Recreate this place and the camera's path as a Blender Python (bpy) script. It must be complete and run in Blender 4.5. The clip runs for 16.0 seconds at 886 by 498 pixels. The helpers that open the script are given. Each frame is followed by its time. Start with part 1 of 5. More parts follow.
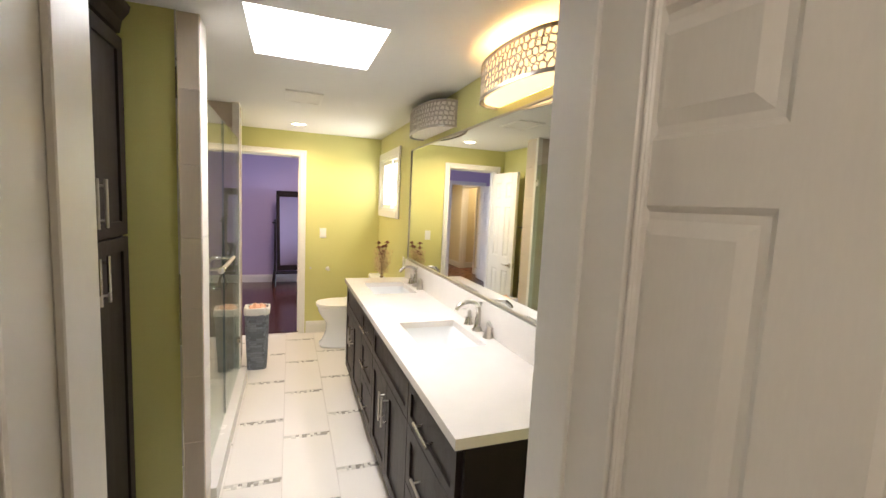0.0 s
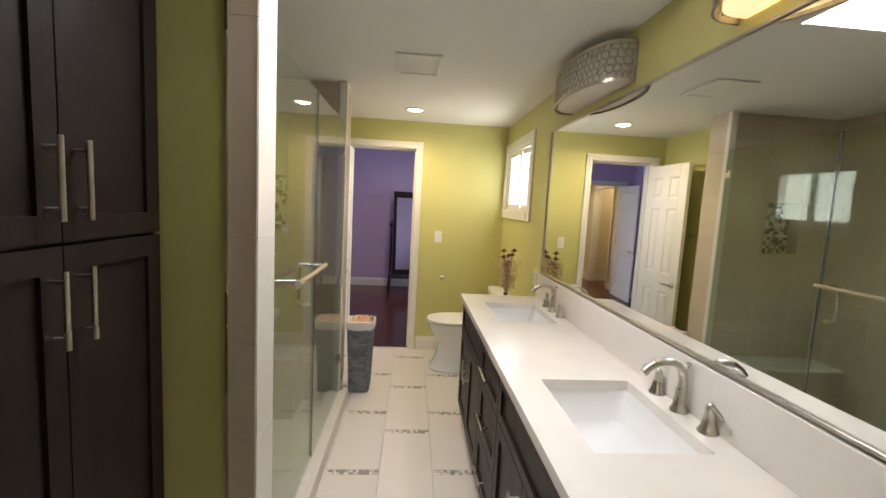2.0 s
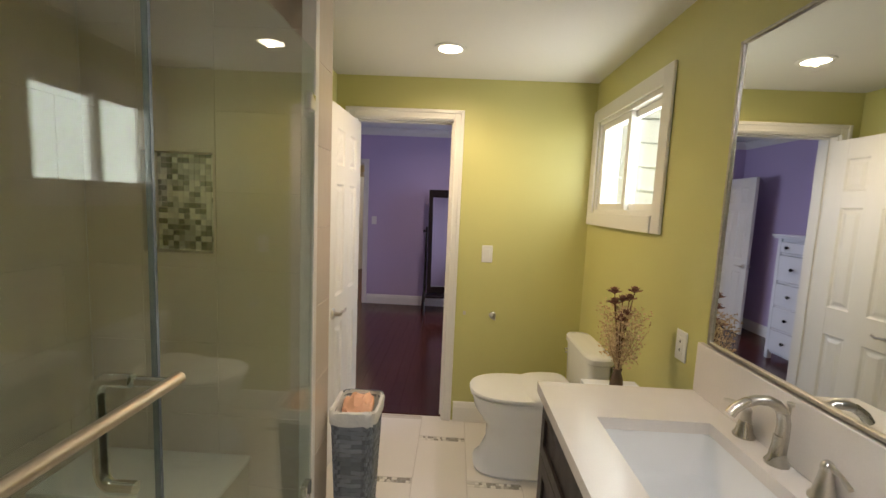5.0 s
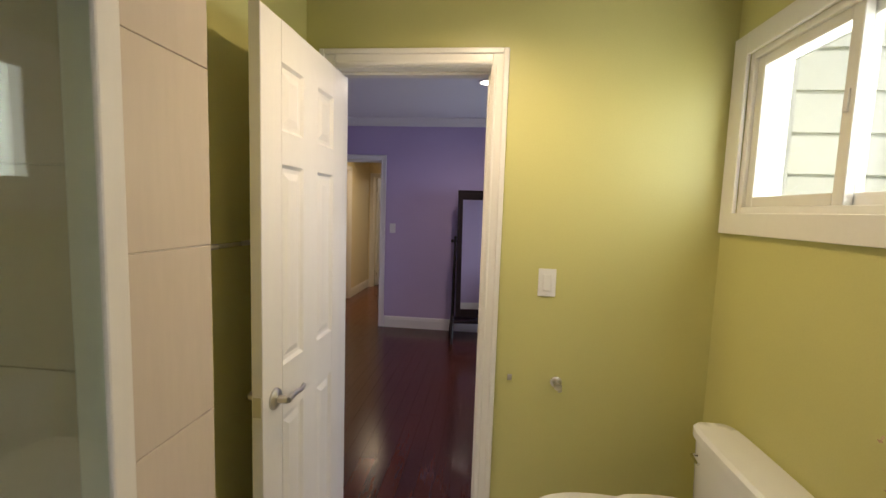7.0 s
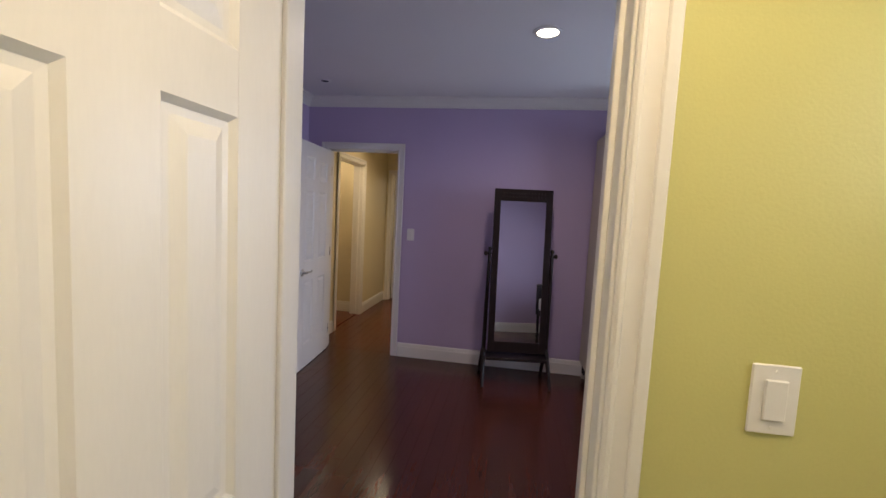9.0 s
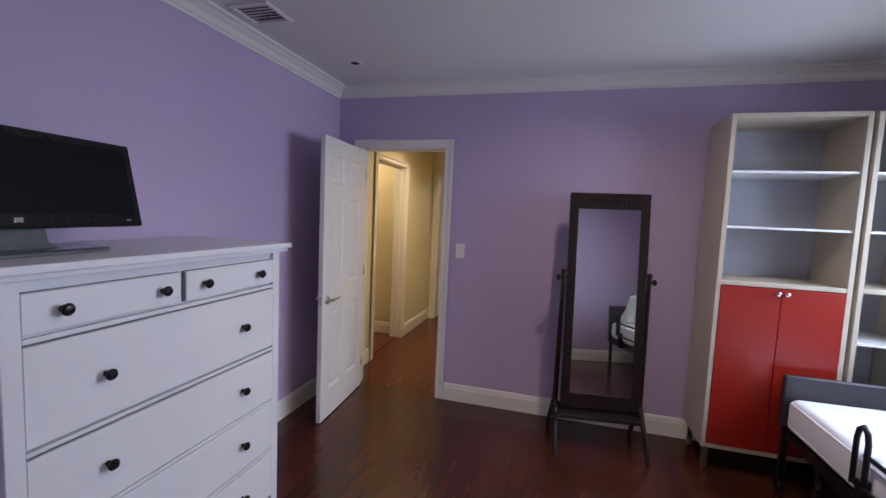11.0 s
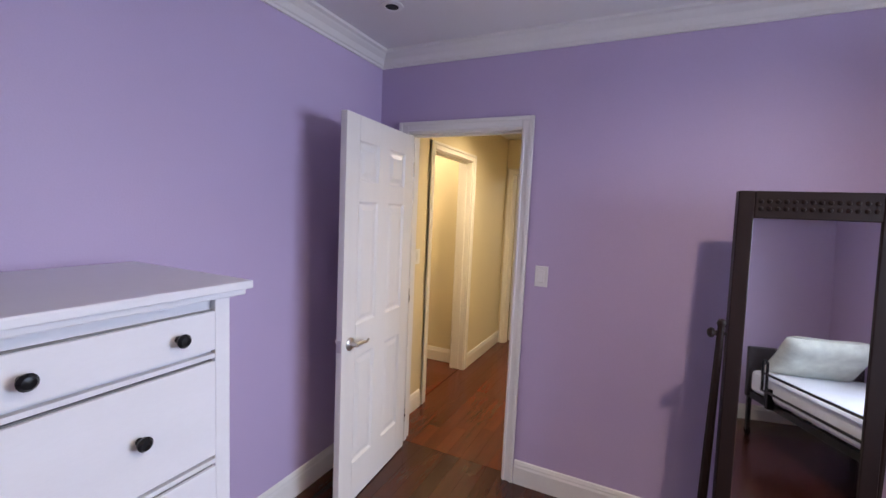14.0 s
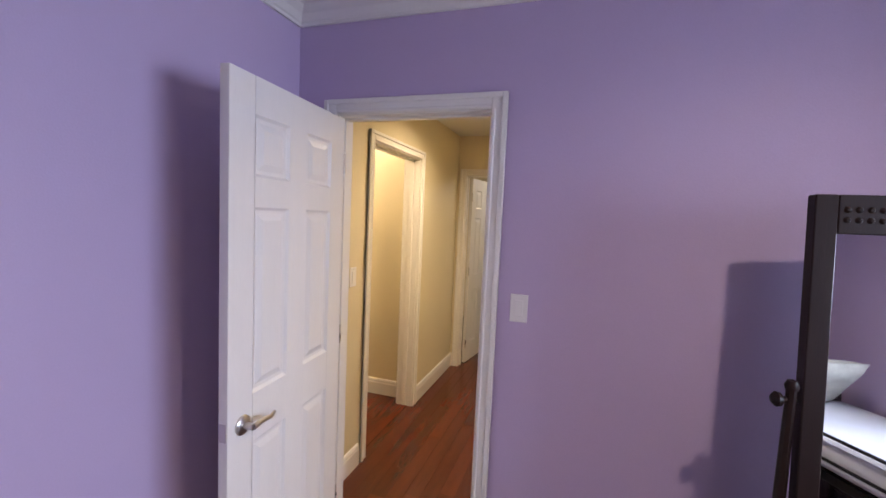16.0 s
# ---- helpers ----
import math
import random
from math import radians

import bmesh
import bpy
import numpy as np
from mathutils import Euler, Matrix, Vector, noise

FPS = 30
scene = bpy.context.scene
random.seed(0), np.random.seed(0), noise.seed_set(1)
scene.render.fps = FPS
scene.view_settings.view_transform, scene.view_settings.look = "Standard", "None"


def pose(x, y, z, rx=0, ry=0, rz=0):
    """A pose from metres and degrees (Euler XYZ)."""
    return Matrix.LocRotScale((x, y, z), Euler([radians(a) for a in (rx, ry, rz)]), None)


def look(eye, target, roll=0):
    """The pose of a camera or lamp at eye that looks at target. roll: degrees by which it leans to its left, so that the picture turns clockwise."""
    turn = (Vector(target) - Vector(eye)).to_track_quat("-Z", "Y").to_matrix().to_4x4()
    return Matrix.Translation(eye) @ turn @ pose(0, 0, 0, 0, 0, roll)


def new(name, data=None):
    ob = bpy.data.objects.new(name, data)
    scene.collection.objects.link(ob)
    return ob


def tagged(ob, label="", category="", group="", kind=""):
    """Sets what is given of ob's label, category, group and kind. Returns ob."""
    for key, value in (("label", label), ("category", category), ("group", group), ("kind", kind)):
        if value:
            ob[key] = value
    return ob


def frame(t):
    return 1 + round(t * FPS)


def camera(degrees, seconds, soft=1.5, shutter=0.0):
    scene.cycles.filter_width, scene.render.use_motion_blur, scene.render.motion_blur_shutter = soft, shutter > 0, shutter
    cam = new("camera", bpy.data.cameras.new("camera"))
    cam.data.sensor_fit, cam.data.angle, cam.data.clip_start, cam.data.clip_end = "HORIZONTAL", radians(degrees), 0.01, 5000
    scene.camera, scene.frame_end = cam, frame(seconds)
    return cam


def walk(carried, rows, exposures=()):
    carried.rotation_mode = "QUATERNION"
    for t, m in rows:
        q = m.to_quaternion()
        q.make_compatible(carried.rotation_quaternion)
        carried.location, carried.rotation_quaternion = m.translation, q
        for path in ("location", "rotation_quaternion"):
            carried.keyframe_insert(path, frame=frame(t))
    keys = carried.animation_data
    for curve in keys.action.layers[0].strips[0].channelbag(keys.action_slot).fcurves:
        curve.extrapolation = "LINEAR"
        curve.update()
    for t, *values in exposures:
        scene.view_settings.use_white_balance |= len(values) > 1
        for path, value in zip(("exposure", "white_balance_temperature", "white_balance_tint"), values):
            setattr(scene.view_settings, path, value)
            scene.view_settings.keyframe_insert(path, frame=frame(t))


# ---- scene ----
cam = camera(93.1, 16.0)
PATH = [
    (0, (0.744, -0.008, 1.585), (1.431, 1.859, 1.377), 2.7),
    (0.5, (0.785, 0.18, 1.575), (1.309, 2.099, 1.363), 2.8),
    (1, (0.815, 0.371, 1.572), (1.187, 2.324, 1.357), 2.9),
    (1.5, (0.827, 0.587, 1.547), (1.076, 2.56, 1.334), 3.0),
    (2, (0.835, 0.811, 1.525), (0.989, 2.793, 1.314), 3.1),
    (2.5, (0.849, 1.033, 1.511), (0.937, 3.02, 1.297), 2.9),
    (3, (0.848, 1.266, 1.514), (0.902, 3.254, 1.3), 3.0),
    (3.5, (0.863, 1.504, 1.506), (0.889, 3.493, 1.293), 2.8),
    (4, (0.885, 1.76, 1.508), (0.885, 3.749, 1.295), 2.8),
    (4.5, (0.887, 2.011, 1.517), (0.865, 4.0, 1.302), 2.7),
    (7, (0.859, 3.341, 1.479), (0.651, 5.321, 1.293), 1.9),
    (7.5, (0.817, 3.598, 1.466), (0.583, 5.576, 1.284), 2.0),
    (8, (0.769, 3.863, 1.455), (0.512, 5.839, 1.279), 2.6),
    (10.5, (0.513, 4.967, 1.507), (0.056, 6.907, 1.341), 2.5),
    (11, (0.459, 5.127, 1.52), (-0.072, 7.049, 1.356), 2.5),
    (11.5, (0.43, 5.25, 1.54), (-0.201, 7.141, 1.378), 2.5),
    (12, (0.413, 5.381, 1.553), (-0.334, 7.229, 1.389), 2.5),
    (12.5, (0.4, 5.526, 1.558), (-0.43, 7.338, 1.389), 2.4),
    (13, (0.36, 5.697, 1.572), (-0.499, 7.495, 1.396), 2.5),
    (13.5, (0.291, 5.878, 1.565), (-0.571, 7.674, 1.39), 2.5),
    (14, (0.201, 6.068, 1.572), (-0.661, 7.864, 1.391), 2.6),
    (14.5, (0.116, 6.263, 1.572), (-0.742, 8.061, 1.392), 2.5),
    (15, (0.048, 6.443, 1.562), (-0.798, 8.247, 1.388), 2.6),
    (15.5, (-0.013, 6.571, 1.578), (-0.774, 8.413, 1.417), 2.6),
    (16, (-0.075, 6.661, 1.596), (-0.696, 8.556, 1.444), 2.6),
]
walk(cam, [(t, look(eye, target, roll)) for t, eye, target, roll in PATH],
     exposures=[(0, 0.70, 6500, 17), (1.5, 0.2, 6500, 16), (3, -0.1, 6500, 16), (4.5, -0.2, 6500, 16), (7, -0.32, 6500, 16), (8, -0.42, 6500, 16),
                (10.5, -0.12, 6500, 13), (11.5, 0.15, 6500, 13), (13, 0.42, 6500, 15), (14.5, 0.62, 6500, 15), (16, 0.6, 6500, 18)])

# ---------------------------------------------------------------- light
world = bpy.data.worlds.new("sky")
scene.world = world
world.use_nodes = True
wn = world.node_tree.nodes
sky = wn.new("ShaderNodeTexSky")
sky.sky_type = "NISHITA"
sky.sun_disc = False
sky.sun_elevation, sky.sun_rotation = radians(56), radians(175)
wn["Background"].inputs[1].default_value = 0.15
world.node_tree.links.new(sky.outputs[0], wn["Background"].inputs[0])


def lamp(name, kind, m, power, colour, size=0.1, size_y=None, spread=None, cone=None):
    data = bpy.data.lights.new(name, kind)
    data.energy, data.color = power, colour
    if kind == "AREA":
        data.size = size
        if size_y:
            data.shape, data.size_y = "RECTANGLE", size_y
        if spread:
            data.spread = radians(spread)
    elif kind == "SUN":
        data.angle = size
    else:
        data.shadow_soft_size = size
        if cone:
            data.spot_size, data.spot_blend = radians(cone), 1.0
    ob = new(name, data)
    ob.matrix_world = m
    return ob


lamp("sun", "SUN", look((0, 0, 10), (0.5, 6.0, 1.0)), 5.0, (1.0, 0.95, 0.88), radians(0.5))
lamp("skylight_daylight", "AREA", pose(0.857, 2.185, 2.60), 22, (0.93, 0.97, 1.0), 0.56, 0.60)
lamp("bath_window_daylight", "AREA", pose(1.90, 4.588, 1.79, 0, 90, 0), 11, (1.0, 1.0, 0.92), 0.56, 0.82)
lamp("bedroom_window_daylight", "AREA", pose(2.80, 7.35, 1.60, 0, 64, 0), 47, (0.64, 0.76, 1.0), 1.1, 1.4, 150)
lamp("bath_downlight_bulb", "SPOT", pose(0.82, 4.57, 2.315), 44, (1.0, 0.77, 0.47), 0.012, cone=165)
lamp("vanity_bulb", "POINT", pose(1.69, 1.68, 2.175), 6, (1.0, 0.66, 0.26), 0.04)
lamp("bedroom_downlight_bulb", "SPOT", pose(0.81, 6.95, 2.53), 68, (1.0, 0.84, 0.70), 0.03, cone=168)
lamp("hall_bulb", "SPOT", pose(-0.75, 9.5, 2.42), 74, (1.0, 0.79, 0.50), 0.06, cone=160)
# unseen fill light, added to brighten the side passage
lamp("side_hall_bulb", "POINT", pose(-2.1, 9.45, 2.25), 12, (1.0, 0.80, 0.52), 0.08)
# added fill for the far room's daylight on the door leaf
lamp("far_room_bulb", "POINT", pose(-0.3, 11.7, 2.2), 9, (1.0, 0.94, 0.84), 0.1)
# unseen fill behind the start, added to lift the casing and wing wall
lamp("entry_bulb", "POINT", pose(0.2, -0.9, 2.2), 17, (1.0, 0.90, 0.76), 0.1)


# ---------------------------------------------------------------- materials
def mat(name, base, rough=0.5, metal=0.0, vary=0.08, scale=3.0, grain=40.0, bump=0.02, stretch=(1, 1, 1), rand=0.0, isl=False,
        second=None, coat=0.0, spec=0.5):
    """Principled surface with broad and fine variation and a fine relief."""
    m = bpy.data.materials.new(name)
    m.use_nodes = True
    n, l = m.node_tree.nodes, m.node_tree.links
    p = n["Principled BSDF"]
    p.inputs["Roughness"].default_value, p.inputs["Metallic"].default_value = rough, metal
    p.inputs["Coat Weight"].default_value = coat
    p.inputs["Specular IOR Level"].default_value = spec
    tc = n.new("ShaderNodeTexCoord")
    mp = n.new("ShaderNodeMapping")
    mp.inputs["Scale"].default_value = stretch
    l.new(tc.outputs["Object"], mp.inputs[0])
    big = n.new("ShaderNodeTexNoise")
    big.inputs["Scale"].default_value, big.inputs["Detail"].default_value = scale, 4
    fine = n.new("ShaderNodeTexNoise")
    fine.inputs["Scale"].default_value, fine.inputs["Detail"].default_value = grain, 5
    l.new(mp.outputs[0], big.inputs[0])
    l.new(mp.outputs[0], fine.inputs[0])
    add = n.new("ShaderNodeMath")
    add.operation = "MULTIPLY_ADD"
    add.inputs[1].default_value = 0.6
    l.new(big.outputs[0], add.inputs[0])
    half = n.new("ShaderNodeMath")
    half.operation = "MULTIPLY"
    half.inputs[1].default_value = 0.4
    l.new(fine.outputs[0], half.inputs[0])
    l.new(half.outputs[0], add.inputs[2])
    fac = add.outputs[0]
    if rand or isl:
        src = n.new("ShaderNodeNewGeometry").outputs["Random Per Island"] if isl else n.new("ShaderNodeObjectInfo").outputs["Random"]
        mx = n.new("ShaderNodeMix")
        mx.inputs[0].default_value = rand
        l.new(fac, mx.inputs[2])
        l.new(src, mx.inputs[3])
        fac = mx.outputs[0]
    ramp = n.new("ShaderNodeValToRGB")
    lo = tuple(c * (1 - vary * 2) for c in base) if second is None else second
    hi = tuple(min(1, c * (1 + vary)) for c in base)
    ramp.color_ramp.elements[0].position, ramp.color_ramp.elements[1].position = 0.25, 0.75
    ramp.color_ramp.elements[0].color, ramp.color_ramp.elements[1].color = (*lo, 1), (*hi, 1)
    l.new(fac, ramp.inputs[0])
    l.new(ramp.outputs[0], p.inputs["Base Color"])
    rr = n.new("ShaderNodeMapRange")
    rr.inputs["To Min"].default_value, rr.inputs["To Max"].default_value = max(0.02, rough * 0.8), min(1, rough * 1.25)
    l.new(big.outputs[0], rr.inputs[0])
    l.new(rr.outputs[0], p.inputs["Roughness"])
    if bump:
        b = n.new("ShaderNodeBump")
        b.inputs["Strength"].default_value, b.inputs["Distance"].default_value = 0.35, bump
        l.new(fine.outputs[0], b.inputs["Height"])
        l.new(b.outputs[0], p.inputs["Normal"])
    return m


def glass(name, tint, rough=0.0, alpha=0.85):
    """Thin sheet glass: mostly clear with a Fresnel gloss."""
    m = bpy.data.materials.new(name)
    m.use_nodes = True
    n, l = m.node_tree.nodes, m.node_tree.links
    n.remove(n["Principled BSDF"])
    tr, gl = n.new("ShaderNodeBsdfTransparent"), n.new("ShaderNodeBsdfGlossy")
    tr.inputs[0].default_value = (*tint, 1)
    gl.inputs["Roughness"].default_value = rough
    lw, mx = n.new("ShaderNodeLayerWeight"), n.new("ShaderNodeMixShader")
    pw, ma = n.new("ShaderNodeMath"), n.new("ShaderNodeMath")
    pw.operation, ma.operation = "POWER", "MULTIPLY_ADD"
    pw.inputs[1].default_value, ma.inputs[1].default_value, ma.inputs[2].default_value = 4.0, 0.55, 0.045
    l.new(lw.outputs["Facing"], pw.inputs[0])
    l.new(pw.outputs[0], ma.inputs[0])
    l.new(ma.outputs[0], mx.inputs[0])
    l.new(tr.outputs[0], mx.inputs[1])
    l.new(gl.outputs[0], mx.inputs[2])
    l.new(mx.outputs[0], n["Material Output"].inputs[0])
    return m


def glow(name, colour, strength):
    m = bpy.data.materials.new(name)
    m.use_nodes = True
    p = m.node_tree.nodes["Principled BSDF"]
    p.inputs["Base Color"].default_value = (*colour, 1)
    p.inputs["Emission Color"].default_value = (*colour, 1)
    p.inputs["Emission Strength"].default_value = strength
    return m


M = dict(
    green=mat("green_wall_paint", (0.595, 0.568, 0.222), 0.42, vary=0.03, scale=1.3, grain=160, bump=0.0015),
    lilac=mat("lilac_wall_paint", (0.53, 0.425, 0.615), 0.5, vary=0.03, scale=1.2, grain=160, bump=0.0015),
    cream=mat("cream_wall_paint", (0.74, 0.66, 0.46), 0.5, vary=0.03, scale=1.2, grain=160, bump=0.0015),
    ceiling=mat("white_ceiling_paint", (0.78, 0.77, 0.75), 0.75, vary=0.02, scale=1.0, grain=120, bump=0.002),
    trim=mat("white_gloss_trim", (0.80, 0.78, 0.73), 0.3, vary=0.02, scale=2.5, grain=60, bump=0.0002),
    door=mat("white_door_paint", (0.80, 0.78, 0.73), 0.33, vary=0.025, scale=2.0, grain=30, bump=0.0004, stretch=(6, 6, 1)),
    tile=mat("beige_wall_tile", (0.60, 0.505, 0.41), 0.22, vary=0.06, scale=2.0, grain=70, bump=0.0006, stretch=(1, 1, 0.15), rand=0.25),
    tile_w=mat("pale_edge_tile", (0.74, 0.70, 0.64), 0.25, vary=0.04, scale=2.0, grain=70, bump=0.0006, stretch=(1, 1, 0.2), rand=0.2),
    floor_tile=mat("cream_floor_tile", (0.74, 0.69, 0.62), 0.3, vary=0.02, scale=1.6, grain=45, bump=0.0, stretch=(2, 0.8, 1), rand=0.25),
    grout=mat("grey_grout", (0.63, 0.57, 0.50), 0.85, vary=0.08, grain=120, bump=0.001),
    mosaic=mat("stone_mosaic", (0.70, 0.66, 0.58), 0.3, vary=0.1, rand=0.85, isl=True, second=(0.30, 0.27, 0.22), grain=60, bump=0.0008),
    mosaic_g=mat("green_glass_mosaic", (0.66, 0.66, 0.54), 0.2, vary=0.1, rand=0.9, isl=True, second=(0.12, 0.13, 0.09), grain=60, bump=0.0005),
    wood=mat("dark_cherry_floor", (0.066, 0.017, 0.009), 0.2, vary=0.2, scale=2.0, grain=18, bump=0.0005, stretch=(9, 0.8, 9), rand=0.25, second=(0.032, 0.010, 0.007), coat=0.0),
    # same cherry floor, with the hall's warm light put into its colour
    wood_lit=mat("hall_lit_cherry_floor", (0.12, 0.025, 0.009), 0.2, vary=0.2, scale=2.0, grain=18, bump=0.0005, stretch=(9, 0.8, 9), rand=0.25, second=(0.055, 0.013, 0.006), coat=0.0),
    espresso=mat("espresso_cabinet_wood", (0.019, 0.012, 0.010), 0.42, spec=0.28, vary=0.25, scale=3, grain=35, bump=0.0012, stretch=(8, 8, 0.7), second=(0.013, 0.009, 0.008)),
    quartz=mat("cream_quartz", (0.78, 0.73, 0.67), 0.16, vary=0.035, scale=6, grain=220, bump=0.0003),
    china=mat("white_porcelain", (0.83, 0.83, 0.81), 0.1, vary=0.01, scale=2, grain=20, bump=0.0),
    nickel=mat("brushed_nickel", (0.60, 0.57, 0.52), 0.27, 1.0, vary=0.06, grain=120, bump=0.0004),
    chrome=mat("polished_chrome", (0.78, 0.78, 0.78), 0.08, 1.0, vary=0.03, grain=60, bump=0.0),
    brass=mat("warm_brushed_metal", (0.56, 0.47, 0.35), 0.38, 1.0, vary=0.05, grain=100, bump=0.0003),
    pewter=mat("pewter_filigree", (0.54, 0.50, 0.43), 0.34, 1.0, vary=0.2, grain=70, bump=0.001),
    white_p=mat("white_plastic", (0.80, 0.79, 0.76), 0.35, vary=0.015, grain=60, bump=0.0),
    vinyl=mat("white_vinyl_frame", (0.82, 0.80, 0.75), 0.35, vary=0.02, grain=60, bump=0.0004),
    black=mat("black_gloss_plastic", (0.010, 0.010, 0.011), 0.25, spec=0.3, vary=0.1, grain=60, bump=0.0),
    screen=mat("dark_tv_screen", (0.010, 0.010, 0.012), 0.35, vary=0.05, grain=20, bump=0.0, spec=0.08),
    iron=mat("black_enamel_metal", (0.014, 0.014, 0.016), 0.3, 0.3, vary=0.1, grain=60, bump=0.0005),
    # near-black that paints the shade inside holes, vents and plank gaps
    recess_shade=mat("dark_recess_shade", (0.02, 0.02, 0.02), 0.8, vary=0.1, bump=0.0),
    white_l=mat("white_lacquer", (0.78, 0.79, 0.82), 0.38, vary=0.02, scale=3, grain=40, bump=0.0006, stretch=(4, 1, 4)),
    # dark grey that paints the shade in the drawer gaps
    gap_shade=mat("painted_gap_shade", (0.22, 0.22, 0.225), 0.7, vary=0.05, bump=0.0),
    birch=mat("pale_laminate", (0.52, 0.455, 0.36), 0.45, vary=0.06, scale=2, grain=30, bump=0.0006, stretch=(6, 6, 0.6)),
    greyback=mat("grey_back_panel", (0.42, 0.44, 0.50), 0.5, vary=0.04, scale=2, grain=40, bump=0.0005),
    red=mat("red_gloss_door", (0.31, 0.018, 0.010), 0.3, vary=0.05, scale=2, grain=40, bump=0.0003),
    mahogany=mat("dark_mahogany", (0.014, 0.007, 0.0055), 0.38, spec=0.22, vary=0.3, scale=4, grain=30, bump=0.001, stretch=(8, 8, 0.8), second=(0.012, 0.007, 0.006)),
    sheet=mat("white_bed_linen", (0.80, 0.82, 0.88), 0.9, vary=0.03, scale=5, grain=300, bump=0.002),
    pillow=mat("pale_patterned_cotton", (0.70, 0.72, 0.64), 0.9, vary=0.15, scale=14, grain=200, bump=0.002),
    board=mat("dark_bed_panel", (0.040, 0.034, 0.042), 0.35, vary=0.2, scale=4, grain=30, bump=0.0006, stretch=(1, 1, 6)),
    wicker=mat("grey_woven_strip", (0.25, 0.275, 0.305), 0.55, vary=0.2, rand=0.5, isl=True, grain=60, bump=0.002, second=(0.15, 0.165, 0.185)),
    liner=mat("white_liner_plastic", (0.74, 0.72, 0.68), 0.5, vary=0.05, scale=20, grain=80, bump=0.006),
    peach=mat("peach_towel", (0.78, 0.45, 0.30), 0.95, vary=0.08, scale=20, grain=300, bump=0.004),
    stem=mat("dry_brown_stem", (0.24, 0.12, 0.06), 0.8, vary=0.3, grain=60, bump=0.001),
    petal=mat("dry_flower", (0.36, 0.20, 0.12), 0.85, vary=0.3, isl=True, rand=0.6, grain=60, bump=0.001, second=(0.16, 0.06, 0.045)),
    plume=mat("straw_plume", (0.60, 0.45, 0.27), 0.9, vary=0.3, isl=True, rand=0.6, grain=60, bump=0.0, second=(0.44, 0.30, 0.17)),
    vase=mat("smoky_vase_glaze", (0.20, 0.13, 0.08), 0.15, vary=0.2, bump=0.0),
    siding=mat("cream_siding", (0.84, 0.82, 0.70), 0.7, vary=0.05, scale=2, grain=40, bump=0.001),
    fabric=mat("floral_beige_fabric", (0.42, 0.33, 0.26), 0.95, vary=0.3, scale=16, grain=200, bump=0.003, second=(0.24, 0.16, 0.14)),
    terracotta=mat("brown_pot_glaze", (0.22, 0.085, 0.05), 0.4, vary=0.2, bump=0.001),
    mirror=mat("mirror_silver", (0.77, 0.79, 0.76), 0.012, 1.0, vary=0.0, bump=0.0),
    earth=mat("garden_ground", (0.12, 0.13, 0.07), 0.95, vary=0.3, scale=1.0, grain=8, bump=0.02),
    diffuser_on=glow("lit_glass_shade", (1.0, 0.75, 0.40), 0.95),
    diffuser_off=mat("frosted_glass_shade", (0.80, 0.76, 0.70), 0.4, vary=0.02, bump=0.0),
    lens_on=glow("lit_downlight_lens", (1.0, 0.88, 0.66), 14.0),
    # emission on the dome stands for daylight passing through it
    dome_glow=glow("daylight_glow_dome", (0.95, 0.98, 1.0), 6.0),
    shower_glass=glass("green_tinted_shower_glass", (0.92, 0.965, 0.915), 0.0),
    pane=glass("window_pane", (0.93, 0.97, 0.96), 0.0),
    stand_glass=mat("grey_acrylic", (0.13, 0.15, 0.16), 0.12, vary=0.1, bump=0.0),
)
for k in ("mirror",):
    M[k].node_tree.nodes["Principled BSDF"].inputs["Roughness"].default_value = 0.01


# ---------------------------------------------------------------- mesh helpers
def box(bm, x0, x1, y0, y1, z0, z1, bev=0.0, seg=1):
    vs = [bm.verts.new((x, y, z)) for x in (x0, x1) for y in (y0, y1) for z in (z0, z1)]
    fs = [bm.faces.new([vs[i] for i in f]) for f in ((0, 1, 3, 2), (4, 6, 7, 5), (0, 4, 5, 1), (2, 3, 7, 6), (0, 2, 6, 4), (1, 5, 7, 3))]
    if bev:
        es = list({e for f in fs for e in f.edges})
        bmesh.ops.bevel(bm, geom=es, offset=bev, segments=seg, affect="EDGES", profile=0.5)
    return vs


def ring_loft(bm, rings, close_ends=True, loop=True):
    """Joins rings of points (same count) by faces."""
    vr = [[bm.verts.new(p) for p in r] for r in rings]
    n = len(vr[0])
    for a, b in zip(vr, vr[1:]):
        for i in range(n if loop else n - 1):
            j = (i + 1) % n
            bm.faces.new((a[i], a[j], b[j], b[i]))
    if close_ends and loop:
        bm.faces.new(vr[0][::-1])
        bm.faces.new(vr[-1])
    return vr


def tube(bm, pts, r, n=10):
    """A round bar along the points; r is one radius or one for each point."""
    pts = [Vector(p) for p in pts]
    rs = r if isinstance(r, (list, tuple)) else [r] * len(pts)
    rings, u = [], None
    for i, p in enumerate(pts):
        d = (pts[min(i + 1, len(pts) - 1)] - pts[max(i - 1, 0)]).normalized()
        if u is None:
            u = d.orthogonal().normalized()
        u = (u - d * u.dot(d)).normalized()
        v = d.cross(u)
        rings.append([p + rs[i] * (math.cos(2 * math.pi * k / n) * u + math.sin(2 * math.pi * k / n) * v) for k in range(n)])
    ring_loft(bm, rings)


